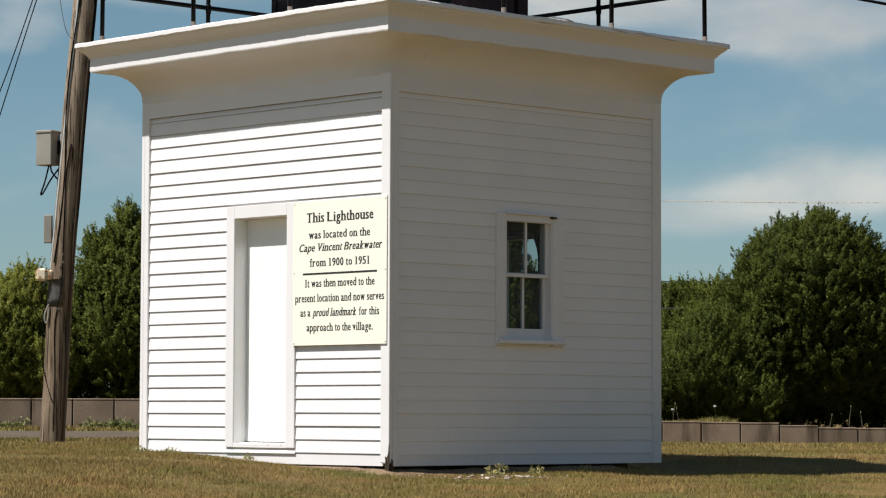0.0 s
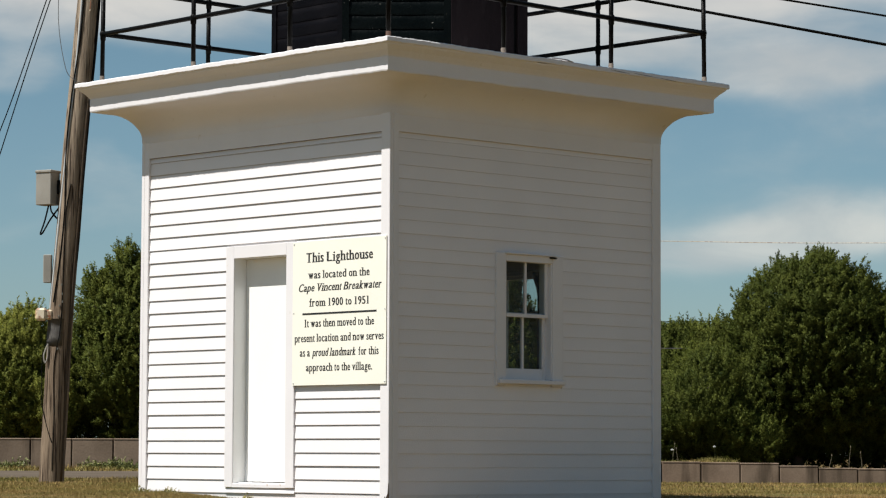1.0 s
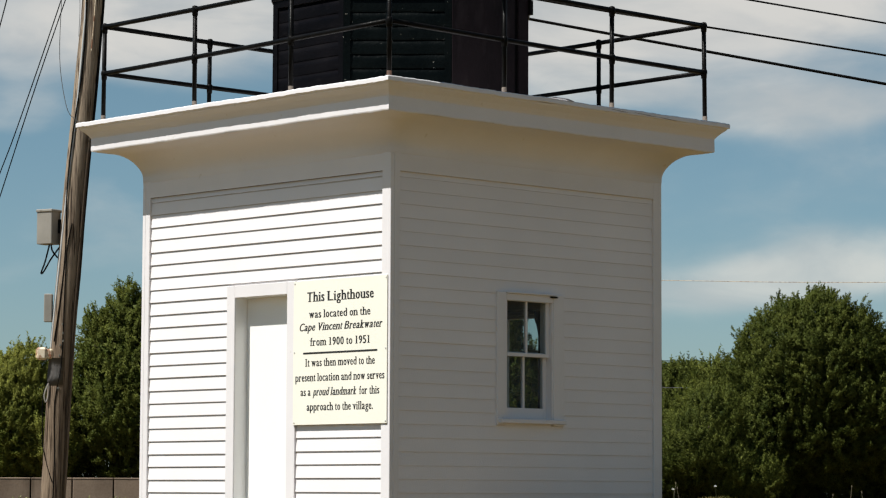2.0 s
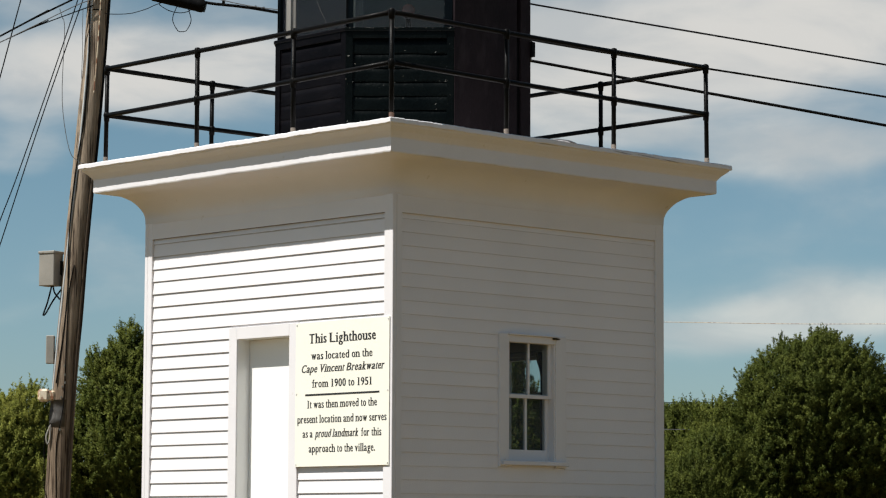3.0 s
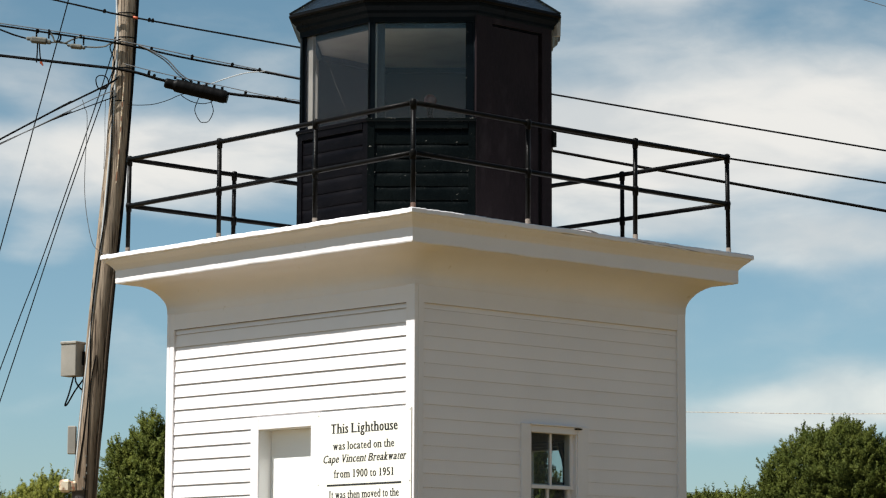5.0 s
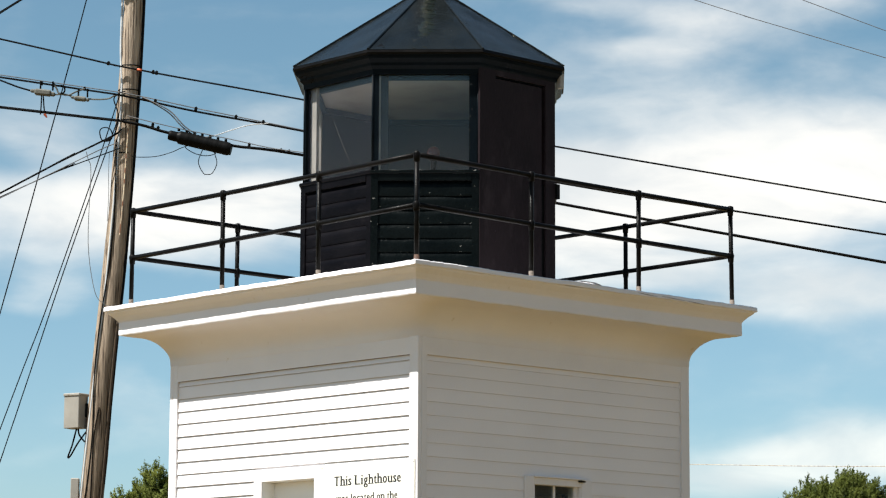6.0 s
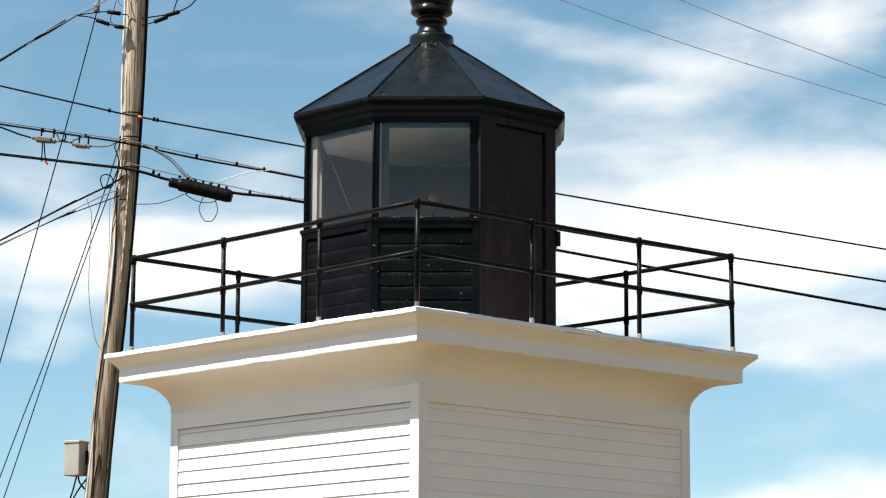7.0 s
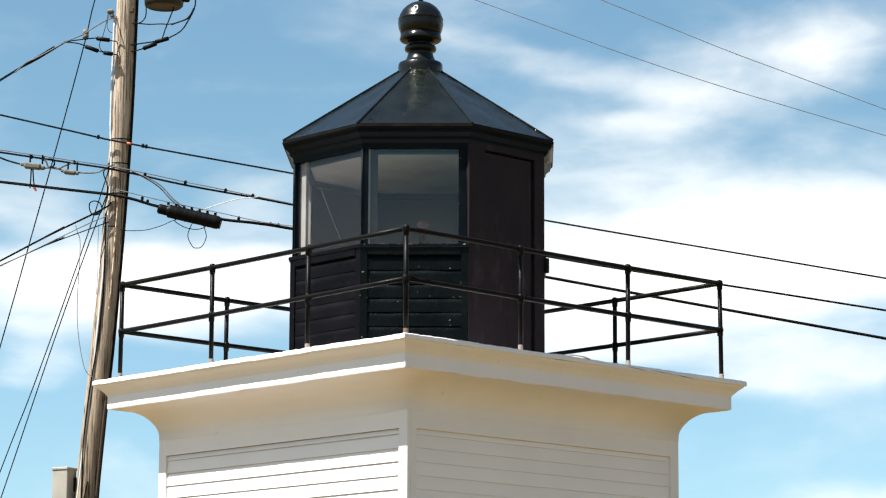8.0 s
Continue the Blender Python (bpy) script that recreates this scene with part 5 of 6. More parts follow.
line("loose_wire", [(-5.60, 8.02), (-5.567, 7.902), (-5.524, 7.707), (-5.54, 6.68), (-5.43, 5.98), (-5.30, 5.80), (-5.2, 5.75)], 0.005, "thin loose wire hanging beside the pole", STEEL_WIRE, shift=-0.2)
line("loose_wire", [(-5.262, 8.03), (-5.267, 7.708), (-5.259, 7.397), (-5.27, 7.0)], 0.004, "thin loose wire hanging beside the pole", STEEL_WIRE, shift=-0.2)
line("loose_wire", [(-5.05, 8.92), (-5.15, 8.882), (-5.215, 8.80), (-5.164, 8.647), (-5.149, 8.529), (-5.175, 8.333), (-5.249, 8.215), (-5.36, 8.185), (-5.405, 8.27), (-5.399, 8.352), (-5.33, 8.38), (-5.25, 8.345), (-5.225, 8.25), (-5.26, 8.19), (-5.35, 8.17)], 0.009, "loose coil of black wire on the pole", shift=-0.22)
line("triplex_drop", stretch([(-6.77, 10.186), (-6.553, 10.325), (-6.226, 10.505), (-5.84, 10.755)], 10, 0), 0.013, "black conductor of the twisted service drop", shift=-0.2)
line("triplex_drop", stretch([(-6.77, 10.170), (-6.553, 10.312), (-6.226, 10.520), (-5.84, 10.750)], 10, 0), 0.010, "black conductor of the twisted service drop", shift=-0.22)
line("triplex_neutral", [(-6.55, 10.30), (-6.40, 10.44), (-6.23, 10.53), (-6.0, 10.66), (-5.832, 10.758), (-5.572, 10.873), (-5.463, 10.95), (-5.245, 11.085), (-5.16, 11.117), (-5.0, 11.13, 40.12)], 0.009, "bare steel neutral of the service drop", STEEL_WIRE, shift=-0.23)
line("triplex_lead", [(-5.832, 10.758), (-5.681, 10.787), (-5.377, 10.822), (-5.271, 10.803), (-5.14, 10.78), (-4.95, 10.76, 40.12)], 0.009, "black lead of the service drop", shift=-0.2)
line("triplex_lead", [(-5.832, 10.758), (-5.624, 10.736), (-5.442, 10.659), (-5.33, 10.626), (-5.191, 10.589), (-5.10, 10.575), (-4.95, 10.57, 40.12)], 0.009, "black lead of the service drop", shift=-0.2)
line("service_lead", [(-5.206, 11.20), (-5.243, 11.002), (-5.28, 10.845), (-5.324, 10.731), (-5.303, 10.646), (-5.25, 10.61)], 0.005, "thin black lead from the service head", shift=-0.2)
line("service_lead", [(-5.19, 11.19), (-5.22, 11.02), (-5.19, 10.93), (-5.14, 10.90)], 0.004, "thin black lead from the service head", shift=-0.19)
line("transformer_lead", [(-4.95, 10.70, 40.12), (-4.793, 10.73), (-4.494, 10.776), (-4.318, 10.825), (-4.132, 10.934), (-4.025, 11.092), (-3.945, 11.264), (-3.926, 11.407), (-3.95, 11.65), (-4.2, 11.9)], 0.010, "black lead looping from the transformer", shift=-0.2)
line("transformer_lead", [(-4.95, 10.60, 40.12), (-4.785, 10.633), (-4.672, 10.668), (-4.584, 10.705), (-4.494, 10.739), (-4.406, 10.791)], 0.009, "black lead of the transformer tied to another", shift=-0.2)
line("transformer_lead", [(-4.407, 10.80), (-4.355, 10.977), (-4.263, 11.229), (-4.25, 11.30)], 0.009, "black lead dropping straight from the transformer", shift=-0.2)
line("transformer_lead", [(-4.95, 11.06, 40.12), (-4.772, 11.047), (-4.606, 11.033), (-4.439, 11.039), (-4.273, 11.04), (-4.08, 11.106), (-3.999, 11.178), (-3.95, 11.28)], 0.009, "black lead looping from the transformer", shift=-0.2)
line("transformer_lead", [(-4.273, 11.025), (-4.17, 11.065), (-4.05, 11.11), (-4.0, 11.16)], 0.009, "short black lead wrapped on another", shift=-0.215)
line("transformer_lead", [(-4.653, 11.33), (-4.651, 11.176), (-4.69, 11.09), (-4.759, 11.047), (-4.9, 11.0, 40.12)], 0.009, "black lead looping from the transformer", shift=-0.2)
line("loose_wire", [(-4.95, 7.96), (-4.858, 7.943), (-4.59, 7.952), (-4.361, 8.015), (-4.216, 8.081), (-4.10, 8.12)], 0.006, "thin wire from the pole to the splice case", shift=-0.2)
line("loose_wire", [(-4.16, 8.10), (-4.143, 8.07), (-4.015, 7.996), (-3.861, 7.965), (-3.746, 7.985), (-3.70, 8.02)], 0.006, "thin wire under the splice case", shift=-0.2)
line("loose_wire", [(-3.90, 8.06), (-3.92, 8.024), (-3.966, 7.867), (-3.894, 7.712), (-3.83, 7.69), (-3.76, 7.712), (-3.698, 7.849), (-3.727, 7.985), (-3.74, 8.03)], 0.006, "thin wire loop under the splice case", shift=-0.2)
line("loose_wire", [(-4.80, 8.83), (-4.588, 8.735), (-4.373, 8.610), (-4.177, 8.402), (-4.002, 8.285)], 0.010, "grey cable tail down to the splice case", STEEL_WIRE, shift=-0.21)
line("loose_wire", [(-4.80, 8.82), (-4.62, 8.73), (-4.40, 8.590), (-4.21, 8.392), (-4.06, 8.285)], 0.010, "grey cable tail down to the splice case", STEEL_WIRE, shift=-0.19)
line("loose_wire", [(-3.95, 8.24), (-3.751, 8.258), (-3.522, 8.337), (-3.254, 8.416), (-3.043, 8.44), (-2.95, 8.45)], 0.008, "pale cable tail from the splice case", GALV, shift=-0.21)
line("terminal_lead", stretch([(-6.853, 9.067), (-6.618, 8.977), (-6.40, 8.915)], 2, 0), 0.014, "black cable ending in a terminal housing", shift=-0.2)
line("terminal_lead", [(-6.099, 9.025), (-6.05, 8.95), (-6.018, 8.888), (-5.882, 8.857), (-5.787, 8.900), (-5.645, 8.955)], 0.012, "pale weathered lead between two terminals", TERMINAL, shift=-0.21)
line("terminal_lead", [(-6.12, 8.86), (-5.959, 8.873), (-5.882, 8.857), (-5.80, 8.83)], 0.012, "pale weathered lead between two terminals", TERMINAL, shift=-0.2)
line("terminal_lead", [(-5.60, 8.803), (-5.418, 8.795), (-5.283, 8.811), (-5.207, 8.851), (-5.05, 8.87)], 0.012, "pale weathered lead from a terminal to the pole", TERMINAL, shift=-0.2)
line("terminal_lead", [(-6.05, 9.00), (-5.98, 9.00), (-5.943, 8.979), (-5.935, 8.93), (-5.955, 8.89), (-6.00, 8.885)], 0.012, "short black loop between a terminal and its cable", shift=-0.22)
line("distant_power_line", [(-6, 9.75), (2.0, 9.68), (9.3, 9.66), (19.0, 9.62), (42, 10.0)], 0.012, "faint distant power line behind the trees", CERAMIC, d=120)
line("distant_power_line", [(-6, 6.3), (5.0, 6.20), (9.34, 6.21), (11.16, 6.22), (16, 6.24), (42, 6.7)], 0.014, "faint distant power line behind the trees", CABLE, d=120)
line("distant_power_line", [(-6, 5.2), (5.0, 5.05), (9.34, 5.06), (11.16, 5.06), (14, 5.05), (42, 5.5)], 0.010, "faint pale wire passing the far trees", STEEL_WIRE, d=120, shift=-32)

for s in (-6.0, 42.0):
    far_pole = thing("utility_pole", "distant wooden utility pole beyond the trees", "utility pole", at=plan(s, 120, -0.2))
    part("shaft", tube(bmesh.new(), [(0, 0, -0.5), (0, 0, 10.6)], [0.17, 0.11], 10), POLE_WOOD, far_pole)
splice = thing("splice_case", "black ribbed cable splice case hanging on a cable", "splice case", at=on_line(-3.95, 8.16))
a, b = on_line(-4.405, 8.272), on_line(-3.49, 8.055)
pts, rad = [], []
for i in range(41):
    f = i / 40
    pts.append(a.lerp(b, f) - splice.location)
    rad.append(0.062 if f < 0.02 else 0.074 if f < 0.17 else 0.085 if f > 0.97 else 0.098 if i % 6 else 0.101)
part("case", tube(bmesh.new(), pts, rad, 14), CABLE, splice)
for i in range(7):
    c = a.lerp(b, 0.16 + 0.125 * i) - splice.location
    part("clamp", tube(bmesh.new(), [c + Vector((0, 0, 0.09)), c + Vector((0, 0, 0.135))], 0.02, 6), IRON, splice)
for s, z, w, h, lab in ((-6.25, 8.90, 0.155, 0.050, "pale weathered metal terminal housing on a cable"), (-5.705, 8.808, 0.115, 0.036, "greenish grey metal terminal housing on a cable")):
    box_ob = thing("cable_terminal", lab, "cable terminal", "cable terminals", at=on_line(s, z, POLE_D - 0.22))
    bm = bmesh.new()
    tilt = AXIS @ Matrix.Rotation(0.10, 4, "Y")
    box(bm, -w * 0.8, w * 0.8, -0.05, 0.05, -h, h * 0.8, bevel=0.022, m=tilt)
    box(bm, -w * 1.2, -w * 0.7, -0.03, 0.03, -h * 0.4, h * 0.6, bevel=0.015, m=tilt)
    box(bm, w * 0.7, w * 1.15, -0.035, 0.035, -h * 0.9, h * 0.3, bevel=0.015, m=tilt)
    part("housing", bm, TERMINAL, box_ob)
    for sx in (-0.25, 0.9):
        bm = tube(bmesh.new(), [RIGHT * (sx * w) + Vector((0, 0, h * 0.5)), RIGHT * (sx * w) + Vector((0, 0, h + 0.11))], 0.013, 6)
        part("hanger", bm, IRON, box_ob)
tails = thing("cable_tails", "two short black tails with an orange tip", "cable", at=on_line(-6.27, 8.87, POLE_D - 0.22))
part("tail", tube(bmesh.new(), [(0, 0, 0), RIGHT * -0.003 + Vector((0, 0, -0.17)), RIGHT * -0.01 + Vector((0, 0, -0.30))], 0.010, 6), CABLE, tails)
part("tail", tube(bmesh.new(), [RIGHT * 0.022, RIGHT * 0.038 + Vector((0, 0, -0.19)), RIGHT * 0.057 + Vector((0, 0, -0.30))], 0.010, 6), CABLE, tails)
part("tip", tube(bmesh.new(), [RIGHT * 0.05 + Vector((0, 0, -0.29)), RIGHT * 0.085 + Vector((0, 0, -0.345))], [0.022, 0.010], 6), ORANGE, tails, "orange tip")
for s, z, ln, k in ((-5.272, 10.803, 0.10, -0.14), (-5.435, 10.660, 0.10, -0.36), (-5.193, 10.590, 0.07, -0.15), (-4.406, 10.792, 0.10, 0.30), (-4.583, 10.703, 0.10, 0.40)):
    bm = tube(bmesh.new(), [RIGHT * (ln * f) + Vector((0, 0, ln * k * f)) for f in (-1, -0.92, 0.92, 1)], [0.015, 0.031, 0.031, 0.015], 8)
    ob = tagged(part("wire_connector", bm, CABLE), "dark insulated connector on a service lead", "connector", "wire connectors")
    ob.location = on_line(s, z, POLE_D - 0.205)
for s, z in ((-6.273, 9.035), (-6.099, 9.010), (-5.646, 8.955), (-4.608, 8.774), (-4.016, 8.66), (-3.43, 8.543), (-3.032, 8.466), (-5.304, 9.335), (-4.649, 9.205), (-4.60, 9.195), (-4.639, 8.421), (-4.561, 8.374), (-3.23, 8.13), (-2.769, 8.045), (-2.653, 8.03)):
    ob = tagged(part("cable_clamp", boxes((-0.020, 0.020, -0.018, 0.018, -0.030, 0.022), (-0.010, 0.010, -0.012, 0.012, 0.018, 0.032), bevel=0.005), IRON), "small dark clamp on an overhead cable", "clamp", "cable clamps")
    ob.location = on_line(s, z)
    ob.rotation_euler = (0, 0.2, math.atan2(RIGHT.y, RIGHT.x))
ins = thing("guy_insulator", "pale ceramic strain insulator on a guy wire", "insulator", at=on_line(-5.530, 10.878, POLE_D - 0.1))
part("body", revolve(bmesh.new(), [(0.02, -0.075), (0.043, -0.07), (0.045, -0.01), (0.036, 0.0), (0.045, 0.01), (0.043, 0.065), (0.02, 0.07)], (0, 0), 12), TERMINAL, ins)
bm = bmesh.new()
box(bm, -0.055, 0.05, -0.05, 0.05, -0.028, 0.04, bevel=0.025, m=Matrix.Translation(plan(-5.163, POLE_D - 0.06, 11.20)) @ AXIS)
box(bm, -0.01, 0.055, -0.04, 0.04, -0.09, -0.02, bevel=0.02, m=Matrix.Translation(plan(-5.163, POLE_D - 0.06, 11.20)) @ AXIS)
part("service_head", in_pole(bm), TERMINAL, pole, "pale metal service head on a conduit")

# ---- trees ----


def leaves(seed, lobes, clumps, each, size, spread=0.24, up=0.55, spikes=0.25, base=0.0):
    """Small leaves in loose upward sprays over the uneven outside of several rounded lobes, with a thinner fill behind."""
    g = np.random.default_rng(seed)
    lobes = np.array(lobes, float)
    area = lobes[:, 3] * lobes[:, 5] + lobes[:, 4] * lobes[:, 5]
    pick = g.choice(len(lobes), clumps * 3, p=area / area.sum())
    dirs = g.normal(size=(clumps * 3, 3))
    dirs /= np.linalg.norm(dirs, axis=1)[:, None]
    deep = g.uniform(0.70, 0.93, clumps * 3) ** 0.8
    cen = lobes[pick, :3] + dirs * lobes[pick, 3:] * deep[:, None]
    # the outside swells and sinks between boughs
    swell = np.array([noise.noise(Vector(c * 1.1) + Vector((seed, 0, 0))) + 0.6 * noise.noise(Vector(c * 2.6)) for c in cen])
    cen += dirs * (swell * spread * 1.5)[:, None]
    inside = np.zeros(len(cen), bool)
    for i, l in enumerate(lobes):
        inside |= (np.sum(((cen - l[:3]) / l[3:]) ** 2, axis=1) < 0.50) & (pick != i)
    keep = ~inside & (cen[:, 2] > base)
    cen, out = cen[keep][:clumps], dirs[keep][:clumps]
    m = len(cen)
    axis = out * 0.45 + g.normal(size=(m, 3)) * 0.30 + np.array([0, 0, up])
    axis /= np.linalg.norm(axis, axis=1)[:, None]
    spiky = g.random(m) < spikes
    long = spread * g.uniform(1.2, 2.8, m) * np.where(spiky, 1.5, 1.0)
    n = m * each
    c = np.repeat(np.arange(m), each)
    f = g.beta(1.2, 1.7, n)[:, None]
    radial = g.normal(size=(n, 3))
    radial -= axis[c] * np.sum(radial * axis[c], axis=1)[:, None]
    radial /= np.linalg.norm(radial, axis=1)[:, None]
    girth = spread * np.where(spiky[c], 0.30, 0.95)[:, None] * (1.0 - 0.85 * f) * g.uniform(0.05, 1.0, n)[:, None] ** 0.6
    p = cen[c] + axis[c] * (f * long[c, None]) + radial * girth
    d = axis[c] * 0.7 + radial * 0.5 + g.normal(size=(n, 3)) * 0.55
    fill = g.random(n) < 0.14
    k = int(fill.sum())
    lp = g.choice(len(lobes), k, p=area / area.sum())
    fd = g.normal(size=(k, 3))
    fd /= np.linalg.norm(fd, axis=1)[:, None]
    p[fill] = lobes[lp, :3] + fd * lobes[lp, 3:] * g.uniform(0.35, 0.80, k)[:, None]
    p[:, 2] = np.maximum(p[:, 2], base + 0.02)
    d /= np.linalg.norm(d, axis=1)[:, None]
    side = np.cross(d, g.normal(size=(n, 3)))
    side /= np.linalg.norm(side, axis=1)[:, None] + 1e-6
    ln = size * g.uniform(0.5, 1.5, n)[:, None] * np.where(fill, 2.2, 1.0)[:, None]
    wd = ln * g.uniform(0.18, 0.32, n)[:, None]
    v = np.empty((n, 3, 3))
    v[:, 0], v[:, 1], v[:, 2] = p - side * wd, p + side * wd, p + d * ln
    # shade each leaf with the roundness of its spray and of the crown
    nv = radial * 0.5 + axis[c] * 0.35 * f + out[c] * 0.6 + g.normal(size=(n, 3)) * 0.38
    nv[fill] = fd + g.normal(size=(k, 3)) * 0.3
    nv /= np.linalg.norm(nv, axis=1)[:, None]
    away = np.sum(np.cross(v[:, 1] - v[:, 0], v[:, 2] - v[:, 0]) * nv, axis=1) < 0
    v[away] = v[away][:, (1, 0, 2)]
    return v.reshape(-1, 3), np.repeat(nv, 3, axis=0)


def tree(label, s, d, lobes, material, seed, clumps=520, each=60, size=0.17, spikes=0.25, spread=0.24, category="tree"):
    rel = plan(s, d, 0)
    z0 = ground_z(s, d)
    t = thing("tree", label, category, "trees behind the wall", at=(rel.x, rel.y, z0))
    t.rotation_euler = (0, 0, math.atan2(RIGHT.y, RIGHT.x))
    top = max(l[2] + l[5] for l in lobes) * 0.8
    r = random.Random(seed)
    bm = tube(bmesh.new(), [(0, 0, -0.3), (0.03, 0, top * 0.3), (-0.04, 0.05, top * 0.65), (0, 0, top)], [0.17, 0.13, 0.08, 0.02], 9)
    trunk = part("trunk", bm, BARK, t)
    for i in range(12):
        z = top * r.uniform(0.12, 0.8)
        a = r.uniform(0, 6.28)
        ln = r.uniform(0.5, 1.0) * max(l[3] for l in lobes) * 0.75
        e = Vector((math.cos(a) * ln, math.sin(a) * ln, z + ln * 0.5))
        part("limb", tube(bmesh.new(), [(0, 0, z), e * 0.5 + Vector((0, 0, z * 0.5 + 0.05)), e], [0.05, 0.03, 0.008], 6), BARK, trunk)
    v, nv = leaves(seed, lobes, int(clumps * 3.4), int(each * 1.95), size * 0.33, spread * 0.66, up=0.75, spikes=spikes)
    part_of("crown", mesh_from("crown", v, 3, nv), material, t)
    return t


# lobes: centre x, y, z and radii, in metres from the foot of the tree
tree("broad dense dark green juniper tree behind the concrete wall", 9.75, 77, [(0.3, 0.0, 2.4, 2.6, 2.2, 2.1), (0.28, -0.1, 3.7, 2.22, 2.1, 2.05), (1.6, 0.0, 2.6, 2.0, 2.0, 2.3), (-1.35, -0.6, 1.5, 1.5, 1.4, 1.7), (0.72, -0.1, 4.5, 1.45, 1.4, 1.40), (0.9, 0.3, 1.0, 2.3, 1.5, 1.1)], LEAF, 11, 1350, 72, 0.17)
tree("green juniper tree beside a larger one behind the wall", 13.9, 78, [(0, 0, 2.0, 1.7, 1.7, 2.2), (0, 0, 3.0, 1.1, 1.1, 1.9), (-1.5, -0.5, 0.8, 1.3, 1.2, 1.1), (0.6, 0, 0.7, 1.6, 1.4, 1.0)], LEAF, 12, 420, 55, 0.17)
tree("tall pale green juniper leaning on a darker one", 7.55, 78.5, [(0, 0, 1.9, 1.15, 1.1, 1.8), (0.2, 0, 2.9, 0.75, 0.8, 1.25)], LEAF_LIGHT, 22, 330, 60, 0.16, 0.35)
tree("green leafy shrub behind the concrete wall", 6.6, 74, [(0, 0, 1.2, 1.2, 1.2, 1.3), (0.5, 0.3, 1.9, 0.9, 0.8, 1.2), (-0.9, 0, 0.9, 0.9, 0.9, 1.0)], LEAF, 13, 360, 55, 0.15, 0.35)
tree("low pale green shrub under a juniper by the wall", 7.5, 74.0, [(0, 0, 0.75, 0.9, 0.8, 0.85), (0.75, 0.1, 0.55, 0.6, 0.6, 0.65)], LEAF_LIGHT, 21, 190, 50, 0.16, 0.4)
tree("distant round-topped green tree behind the shrubs", 7.5, 92, [(0, 0, 2.4, 1.9, 1.8, 2.2), (0.2, 0.3, 3.4, 1.4, 1.1, 1.25)], LEAF, 14, 480, 50, 0.2, 0.15)
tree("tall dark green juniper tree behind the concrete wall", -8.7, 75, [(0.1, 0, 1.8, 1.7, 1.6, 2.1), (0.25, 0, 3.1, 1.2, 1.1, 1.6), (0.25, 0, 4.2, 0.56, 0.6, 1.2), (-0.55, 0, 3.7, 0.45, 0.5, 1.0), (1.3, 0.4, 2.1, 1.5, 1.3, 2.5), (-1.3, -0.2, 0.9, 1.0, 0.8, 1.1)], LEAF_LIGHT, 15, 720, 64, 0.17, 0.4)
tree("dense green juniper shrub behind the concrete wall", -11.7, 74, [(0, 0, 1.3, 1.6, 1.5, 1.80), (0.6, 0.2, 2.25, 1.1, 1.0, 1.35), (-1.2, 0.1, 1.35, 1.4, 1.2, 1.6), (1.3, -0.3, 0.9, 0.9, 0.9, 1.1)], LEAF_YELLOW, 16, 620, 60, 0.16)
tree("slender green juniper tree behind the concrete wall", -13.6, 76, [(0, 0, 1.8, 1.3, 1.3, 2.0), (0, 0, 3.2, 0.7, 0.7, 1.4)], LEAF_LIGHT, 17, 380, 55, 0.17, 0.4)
tree("dark green juniper tree seen through the windows", -5.3, 76, [(0, 0, 1.8, 2.0, 1.6, 1.9), (0.3, 0, 2.8, 1.2, 1.2, 1.4)], LEAF, 18, 220, 40, 0.2)
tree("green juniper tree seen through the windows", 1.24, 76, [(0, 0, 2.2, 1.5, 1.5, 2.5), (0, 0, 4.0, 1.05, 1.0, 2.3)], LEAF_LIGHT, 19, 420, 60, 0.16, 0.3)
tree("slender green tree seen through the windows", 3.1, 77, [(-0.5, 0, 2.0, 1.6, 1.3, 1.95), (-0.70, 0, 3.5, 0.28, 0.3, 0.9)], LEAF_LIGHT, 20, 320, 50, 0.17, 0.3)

# added out of view: they shade the tower's right wall and darken its panes
for i, (x, y, h) in enumerate(((19, 20, 1.15), (20, 6, 0.95), (14, 25, 0.9))):
    rel = Vector((x, y, 0)) - Vector((EYE[0], EYE[1], 0))
    tree("unseen dark green tree added to block sky light beside the lawn", rel.dot(RIGHT), rel.dot(AHEAD), [(0, 0, 3.6 * h, 3.4, 3.4, 3.8 * h), (0.3, 0, 6.4 * h, 2.4, 2.4, 3.6 * h)], LEAF, 30 + i, 240, 24, 0.6, 0.25, 0.34)

# ---- grass blades, weeds and flowers ----
g = np.random.default_rng(7)


def ground_many(s, d):
    return np.array([ground_z(a, b) + (0.022 * noise.noise(Vector((a * 0.9, b * 0.9, 3))) if 14 < b < 62 else 0) for a, b in zip(s, d)])


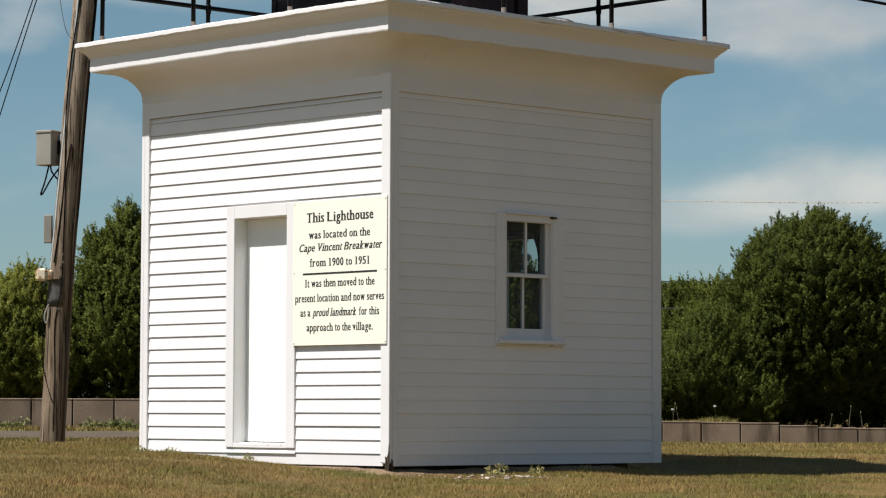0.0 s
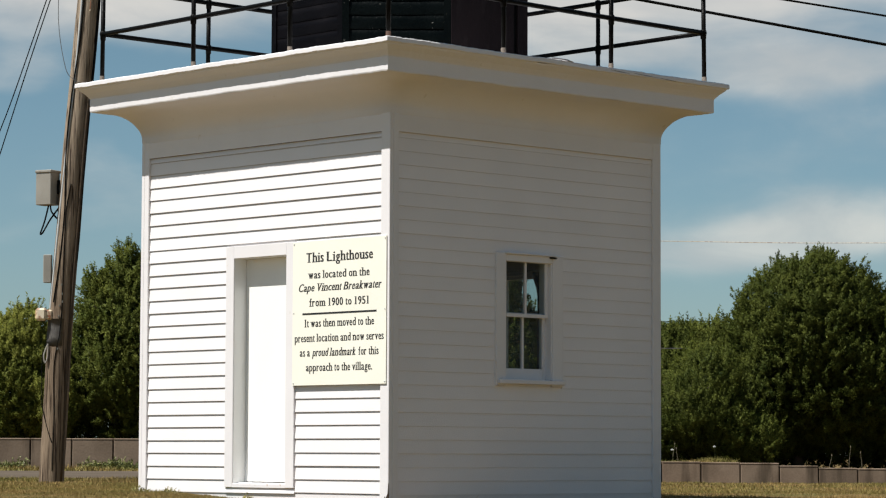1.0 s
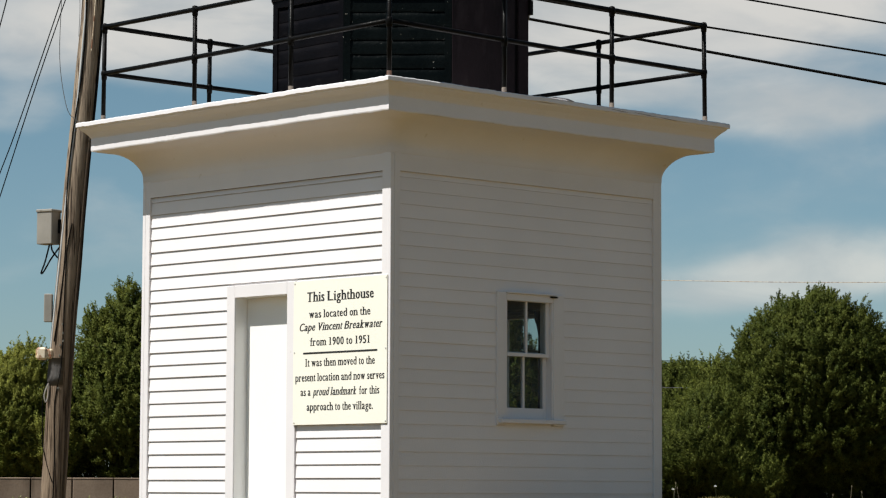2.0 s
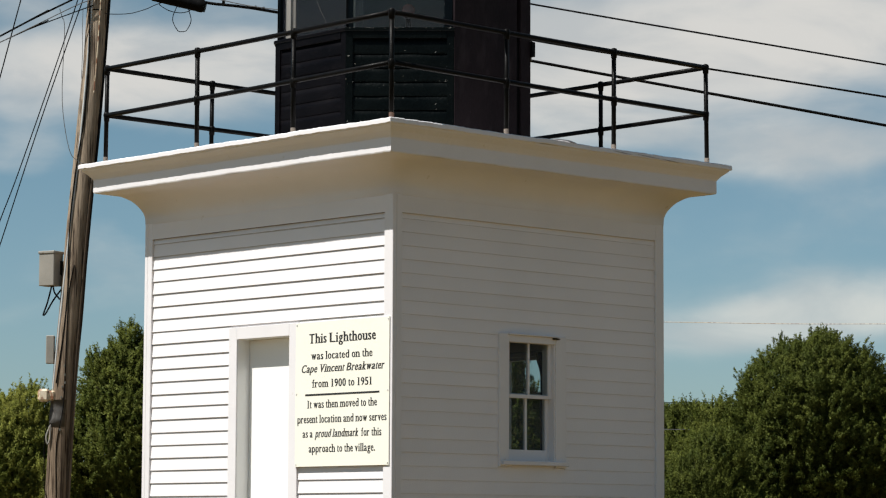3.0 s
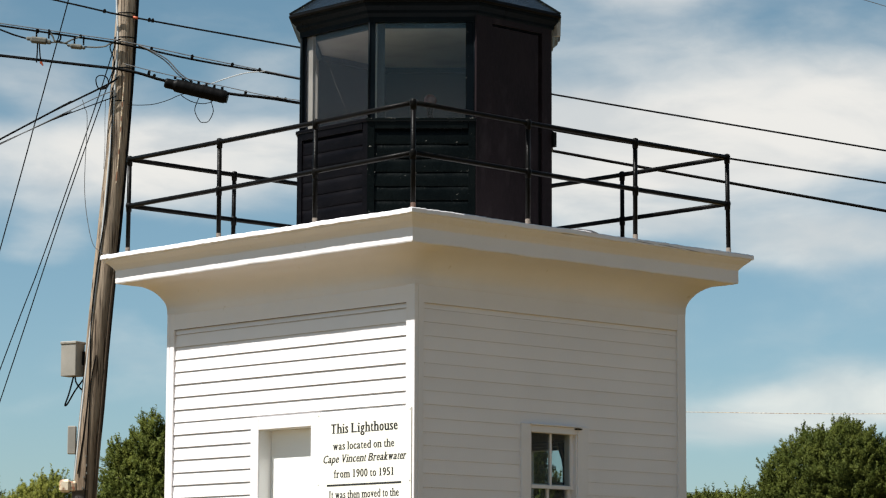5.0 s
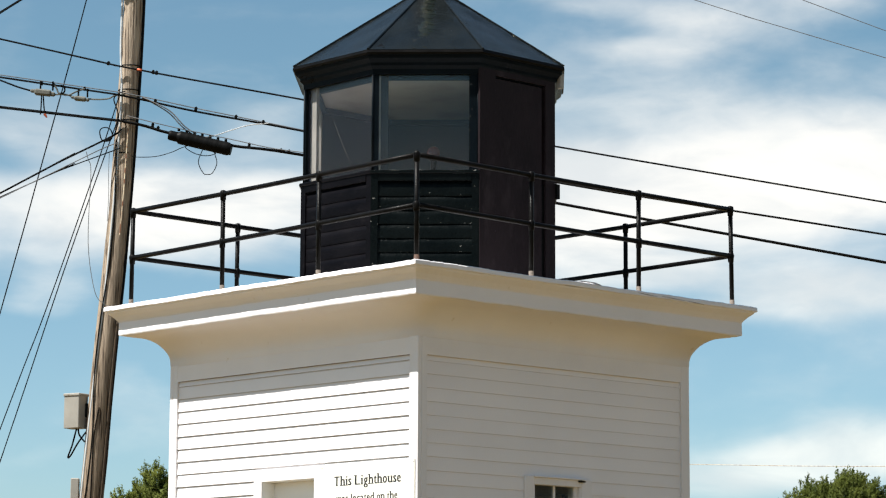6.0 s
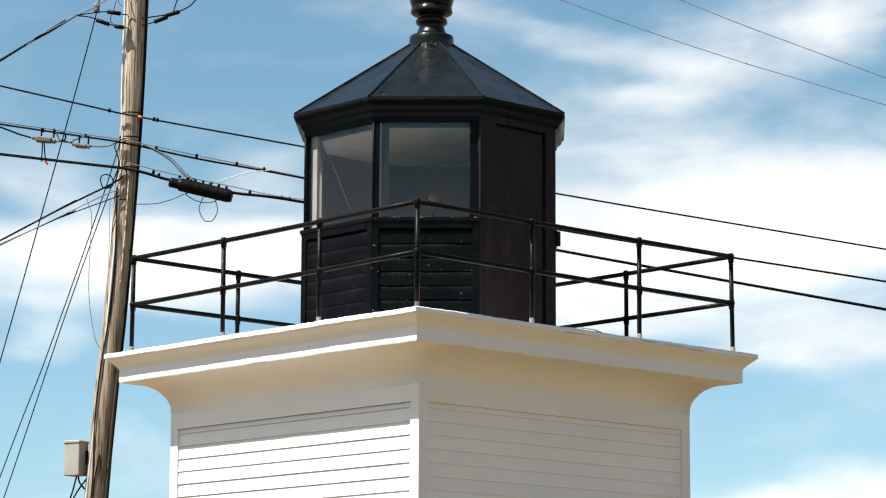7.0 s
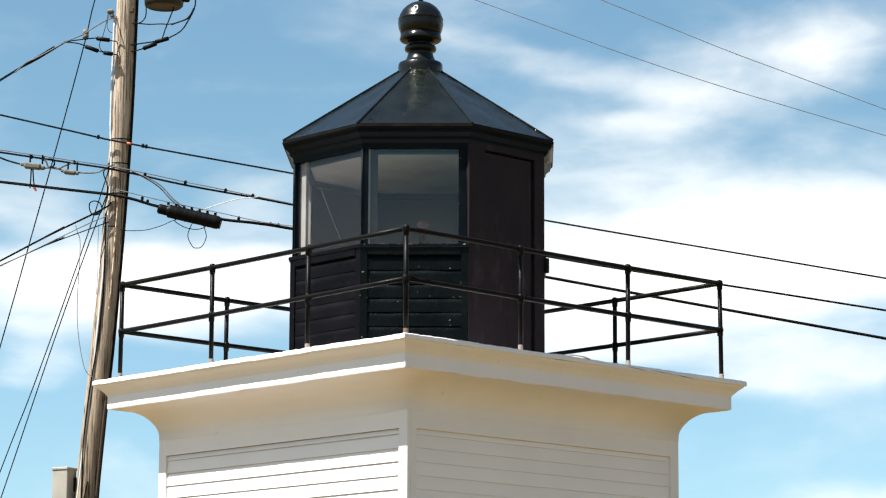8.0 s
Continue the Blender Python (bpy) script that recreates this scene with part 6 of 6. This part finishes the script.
def blades(n, s_range, d_range, tall, wide, fan=True, clump=0.0):
    d = g.uniform(*d_range, n)
    s = g.uniform(-1, 1, n) * (0.168 * d + 0.3) if fan else g.uniform(*s_range, n)
    z = ground_many(s, d)
    base = np.array(plan(0, 0, 0))[None, :] + s[:, None] * np.array(RIGHT) + d[:, None] * np.array(AHEAD)
    base[:, 2] = z
    bare = np.array([max(0.0, 1 - ((a_ - 0.3) / 0.8) ** 2 - ((d_ - 23.75) / 0.35) ** 2) for a_, d_ in zip(s, d)])
    keep = (g.random(n) > bare * 0.9) & ~((base[:, 0] < -0.03) & (base[:, 0] > -W) & (base[:, 1] > 0.0) & (base[:, 1] < W))
    base, n = base[keep], int(keep.sum())
    patch = np.array([0.75 + 0.6 * noise.noise(Vector((p[0] * 1.3, p[1] * 1.3, 1.5))) for p in base])
    h = (tall * g.uniform(0.45, 1.25, n) * np.clip(patch, 0.35, 1.4))[:, None]
    a = g.uniform(0, 6.28, n)
    w = np.stack([np.cos(a), np.sin(a), np.zeros(n)], 1) * (wide * g.uniform(0.6, 1.3, n))[:, None]
    lean = np.stack([g.normal(0, 0.45, n), g.normal(0, 0.45, n), np.ones(n)], 1)
    v = np.empty((n, 3, 3))
    v[:, 0], v[:, 1], v[:, 2] = base - w, base + w, base + lean * h
    v[:, 0, 2] -= 0.01
    v[:, 1, 2] -= 0.01
    return v.reshape(-1, 3)


near = np.concatenate([blades(240000, None, (17.6, 25.5), 0.034, 0.0026), blades(110000, None, (25.5, 34), 0.034, 0.0036), blades(60000, None, (34, 47), 0.04, 0.006)])
tagged(part_of("grass", mesh_from("grass", near, 3), GRASS), "short patchy dry grass of the lawn", "grass", kind="stuff")
far_grass = np.concatenate([blades(9000, (4.5, 11.5), (63.5, 65.7), 0.07, 0.010, False), blades(7000, (4.6, 7.0), (66.6, 69), 0.20, 0.014, False), blades(5000, (-11, -6.2), (59.5, 61.7), 0.12, 0.014, False), blades(5000, (-8.5, -4.6), (42.5, 45.3), 0.075, 0.007, False)])
tagged(part_of("long_grass", mesh_from("long_grass", far_grass, 3), GRASS), "long straw-coloured grass along the concrete wall", "grass", kind="stuff")


def weed(x, y, r, n, tall, label, material):
    rel = Vector((x, y, 0)) - Vector((EYE[0], EYE[1], 0))
    z = ground_z(rel.dot(RIGHT), rel.dot(AHEAD))
    v = leaves(int(abs(x * 77 + y * 31) * 10) + 3, [(0, 0, tall * 0.45, r, r, tall * 0.6)], n * 2, 22, 0.013, 0.016, 0.8, 0.3, 0.0)[0]
    ob = tagged(part_of("weed", mesh_from("weed", v, 3), material), label, "weed", kind="stuff")
    ob.location = (x, y, z - 0.01)


WEED = mat("weed_leaves", (0.17, 0.17, 0.05), (0.40, 0.34, 0.14), 6, 0.6, bump=0, grain=20, island=0.4)
weed(0.70, 0.62, 0.11, 11, 0.09, "low weedy tuft against the shaded wall", WEED)
weed(0.66, 1.15, 0.07, 8, 0.07, "low weedy tuft in the rubble", WEED)
weed(0.50, 1.9, 0.07, 7, 0.06, "low weedy tuft in the rubble", WEED)
weed(-1.75, -0.12, 0.05, 5, 0.05, "small green weed by the sunlit wall", WEED)
weed(-2.9, -0.10, 0.10, 6, 0.04, "grass tuft against the sunlit wall", WEED)
weed(-3.35, -0.10, 0.08, 6, 0.05, "grass tuft against the sunlit wall", WEED)

WALL_WEED = mat("wall_weed_leaves", (0.10, 0.12, 0.03), (0.24, 0.24, 0.08), 5, 0.6, bump=0, grain=20, island=0.35)
for k, (s, d, r, tall) in enumerate(((-9.35, 61.2, 0.30, 0.10), (-7.55, 61.3, 0.34, 0.10), (-7.05, 61.2, 0.22, 0.14), (-6.75, 61.0, 0.26, 0.08))):
    v = leaves(70 + k, [(0, 0, tall * 0.4, r, r * 0.5, tall * 0.6)], 60, 26, 0.05, 0.06, 0.7, 0.3, 0.0)[0]
    ob = tagged(part_of("weed", mesh_from("weed", v, 3), WALL_WEED), "green weedy tuft at the foot of the wall", "weed", kind="stuff")
    ob.location = plan(s, d, ground_z(s, d) - 0.01)
    ob.rotation_euler = (0, 0, math.atan2(RIGHT.y, RIGHT.x))

STEM = mat("green_stem", (0.05, 0.06, 0.02), (0.09, 0.10, 0.03), 9, 0.7, bump=0)
STRAW = mat("dry_straw", (0.14, 0.115, 0.07), (0.24, 0.20, 0.13), 12, 0.8, bump=0)
PETAL = mat("white_petals", (0.7, 0.7, 0.66), (0.8, 0.8, 0.76), 20, 0.6, bump=0)
for s, d, z in ((6.49, 67.0, 0.68), (5.50, 67.2, 0.60)):
    foot = plan(s, d, ground_z(s, d))
    flower = thing("wildflower", "tall white-headed wildflower in the long grass", "flower", "wildflowers by the wall", at=foot)
    tall = z - foot.z
    part("stem", tube(bmesh.new(), [(0, 0, -0.05), (0.02, 0.01, tall * 0.5), (0, 0, tall)], 0.003, 5), STEM, flower)
    bm = bmesh.new()
    for q in range(9):
        a_, r_ = q * 2.4, 0.010 * math.sqrt(q)
        tube(bm, [(r_ * math.cos(a_), r_ * math.sin(a_), tall - 0.015), (r_ * math.cos(a_) * 1.2, r_ * math.sin(a_) * 1.2, tall + 0.030 - 0.022 * q / 9)], [0.003, 0.008], 5)
    part("head", bm, PETAL, flower)

for s, d, z, lean in ((10.05, 69.5, 0.66, 0.05), (10.4, 69.6, 0.52, -0.04), (9.55, 69.4, 0.45, 0.07), (5.62, 68.6, 0.72, 0.06), (5.75, 68.4, 0.60, -0.05)):
    foot = plan(s, d, ground_z(s, d))
    stalk = thing("dry_stalk", "thin pale dry weed stalk behind the wall", "weed", "dry stalks by the wall", at=foot)
    tall = z - foot.z
    tip = RIGHT * lean + Vector((0, 0, tall))
    part("stem", tube(bmesh.new(), [(0, 0, -0.05), RIGHT * lean * 0.3 + Vector((0, 0, tall * 0.5)), tip], [0.006, 0.005, 0.003], 5), STRAW, stalk)
    part("seed_head", tube(bmesh.new(), [tip, tip + Vector((0, 0, 0.03)), tip + Vector((0, 0, 0.07))], [0.004, 0.011, 0.003], 6), STRAW, stalk)

# boards of the siding last
lay_boards()
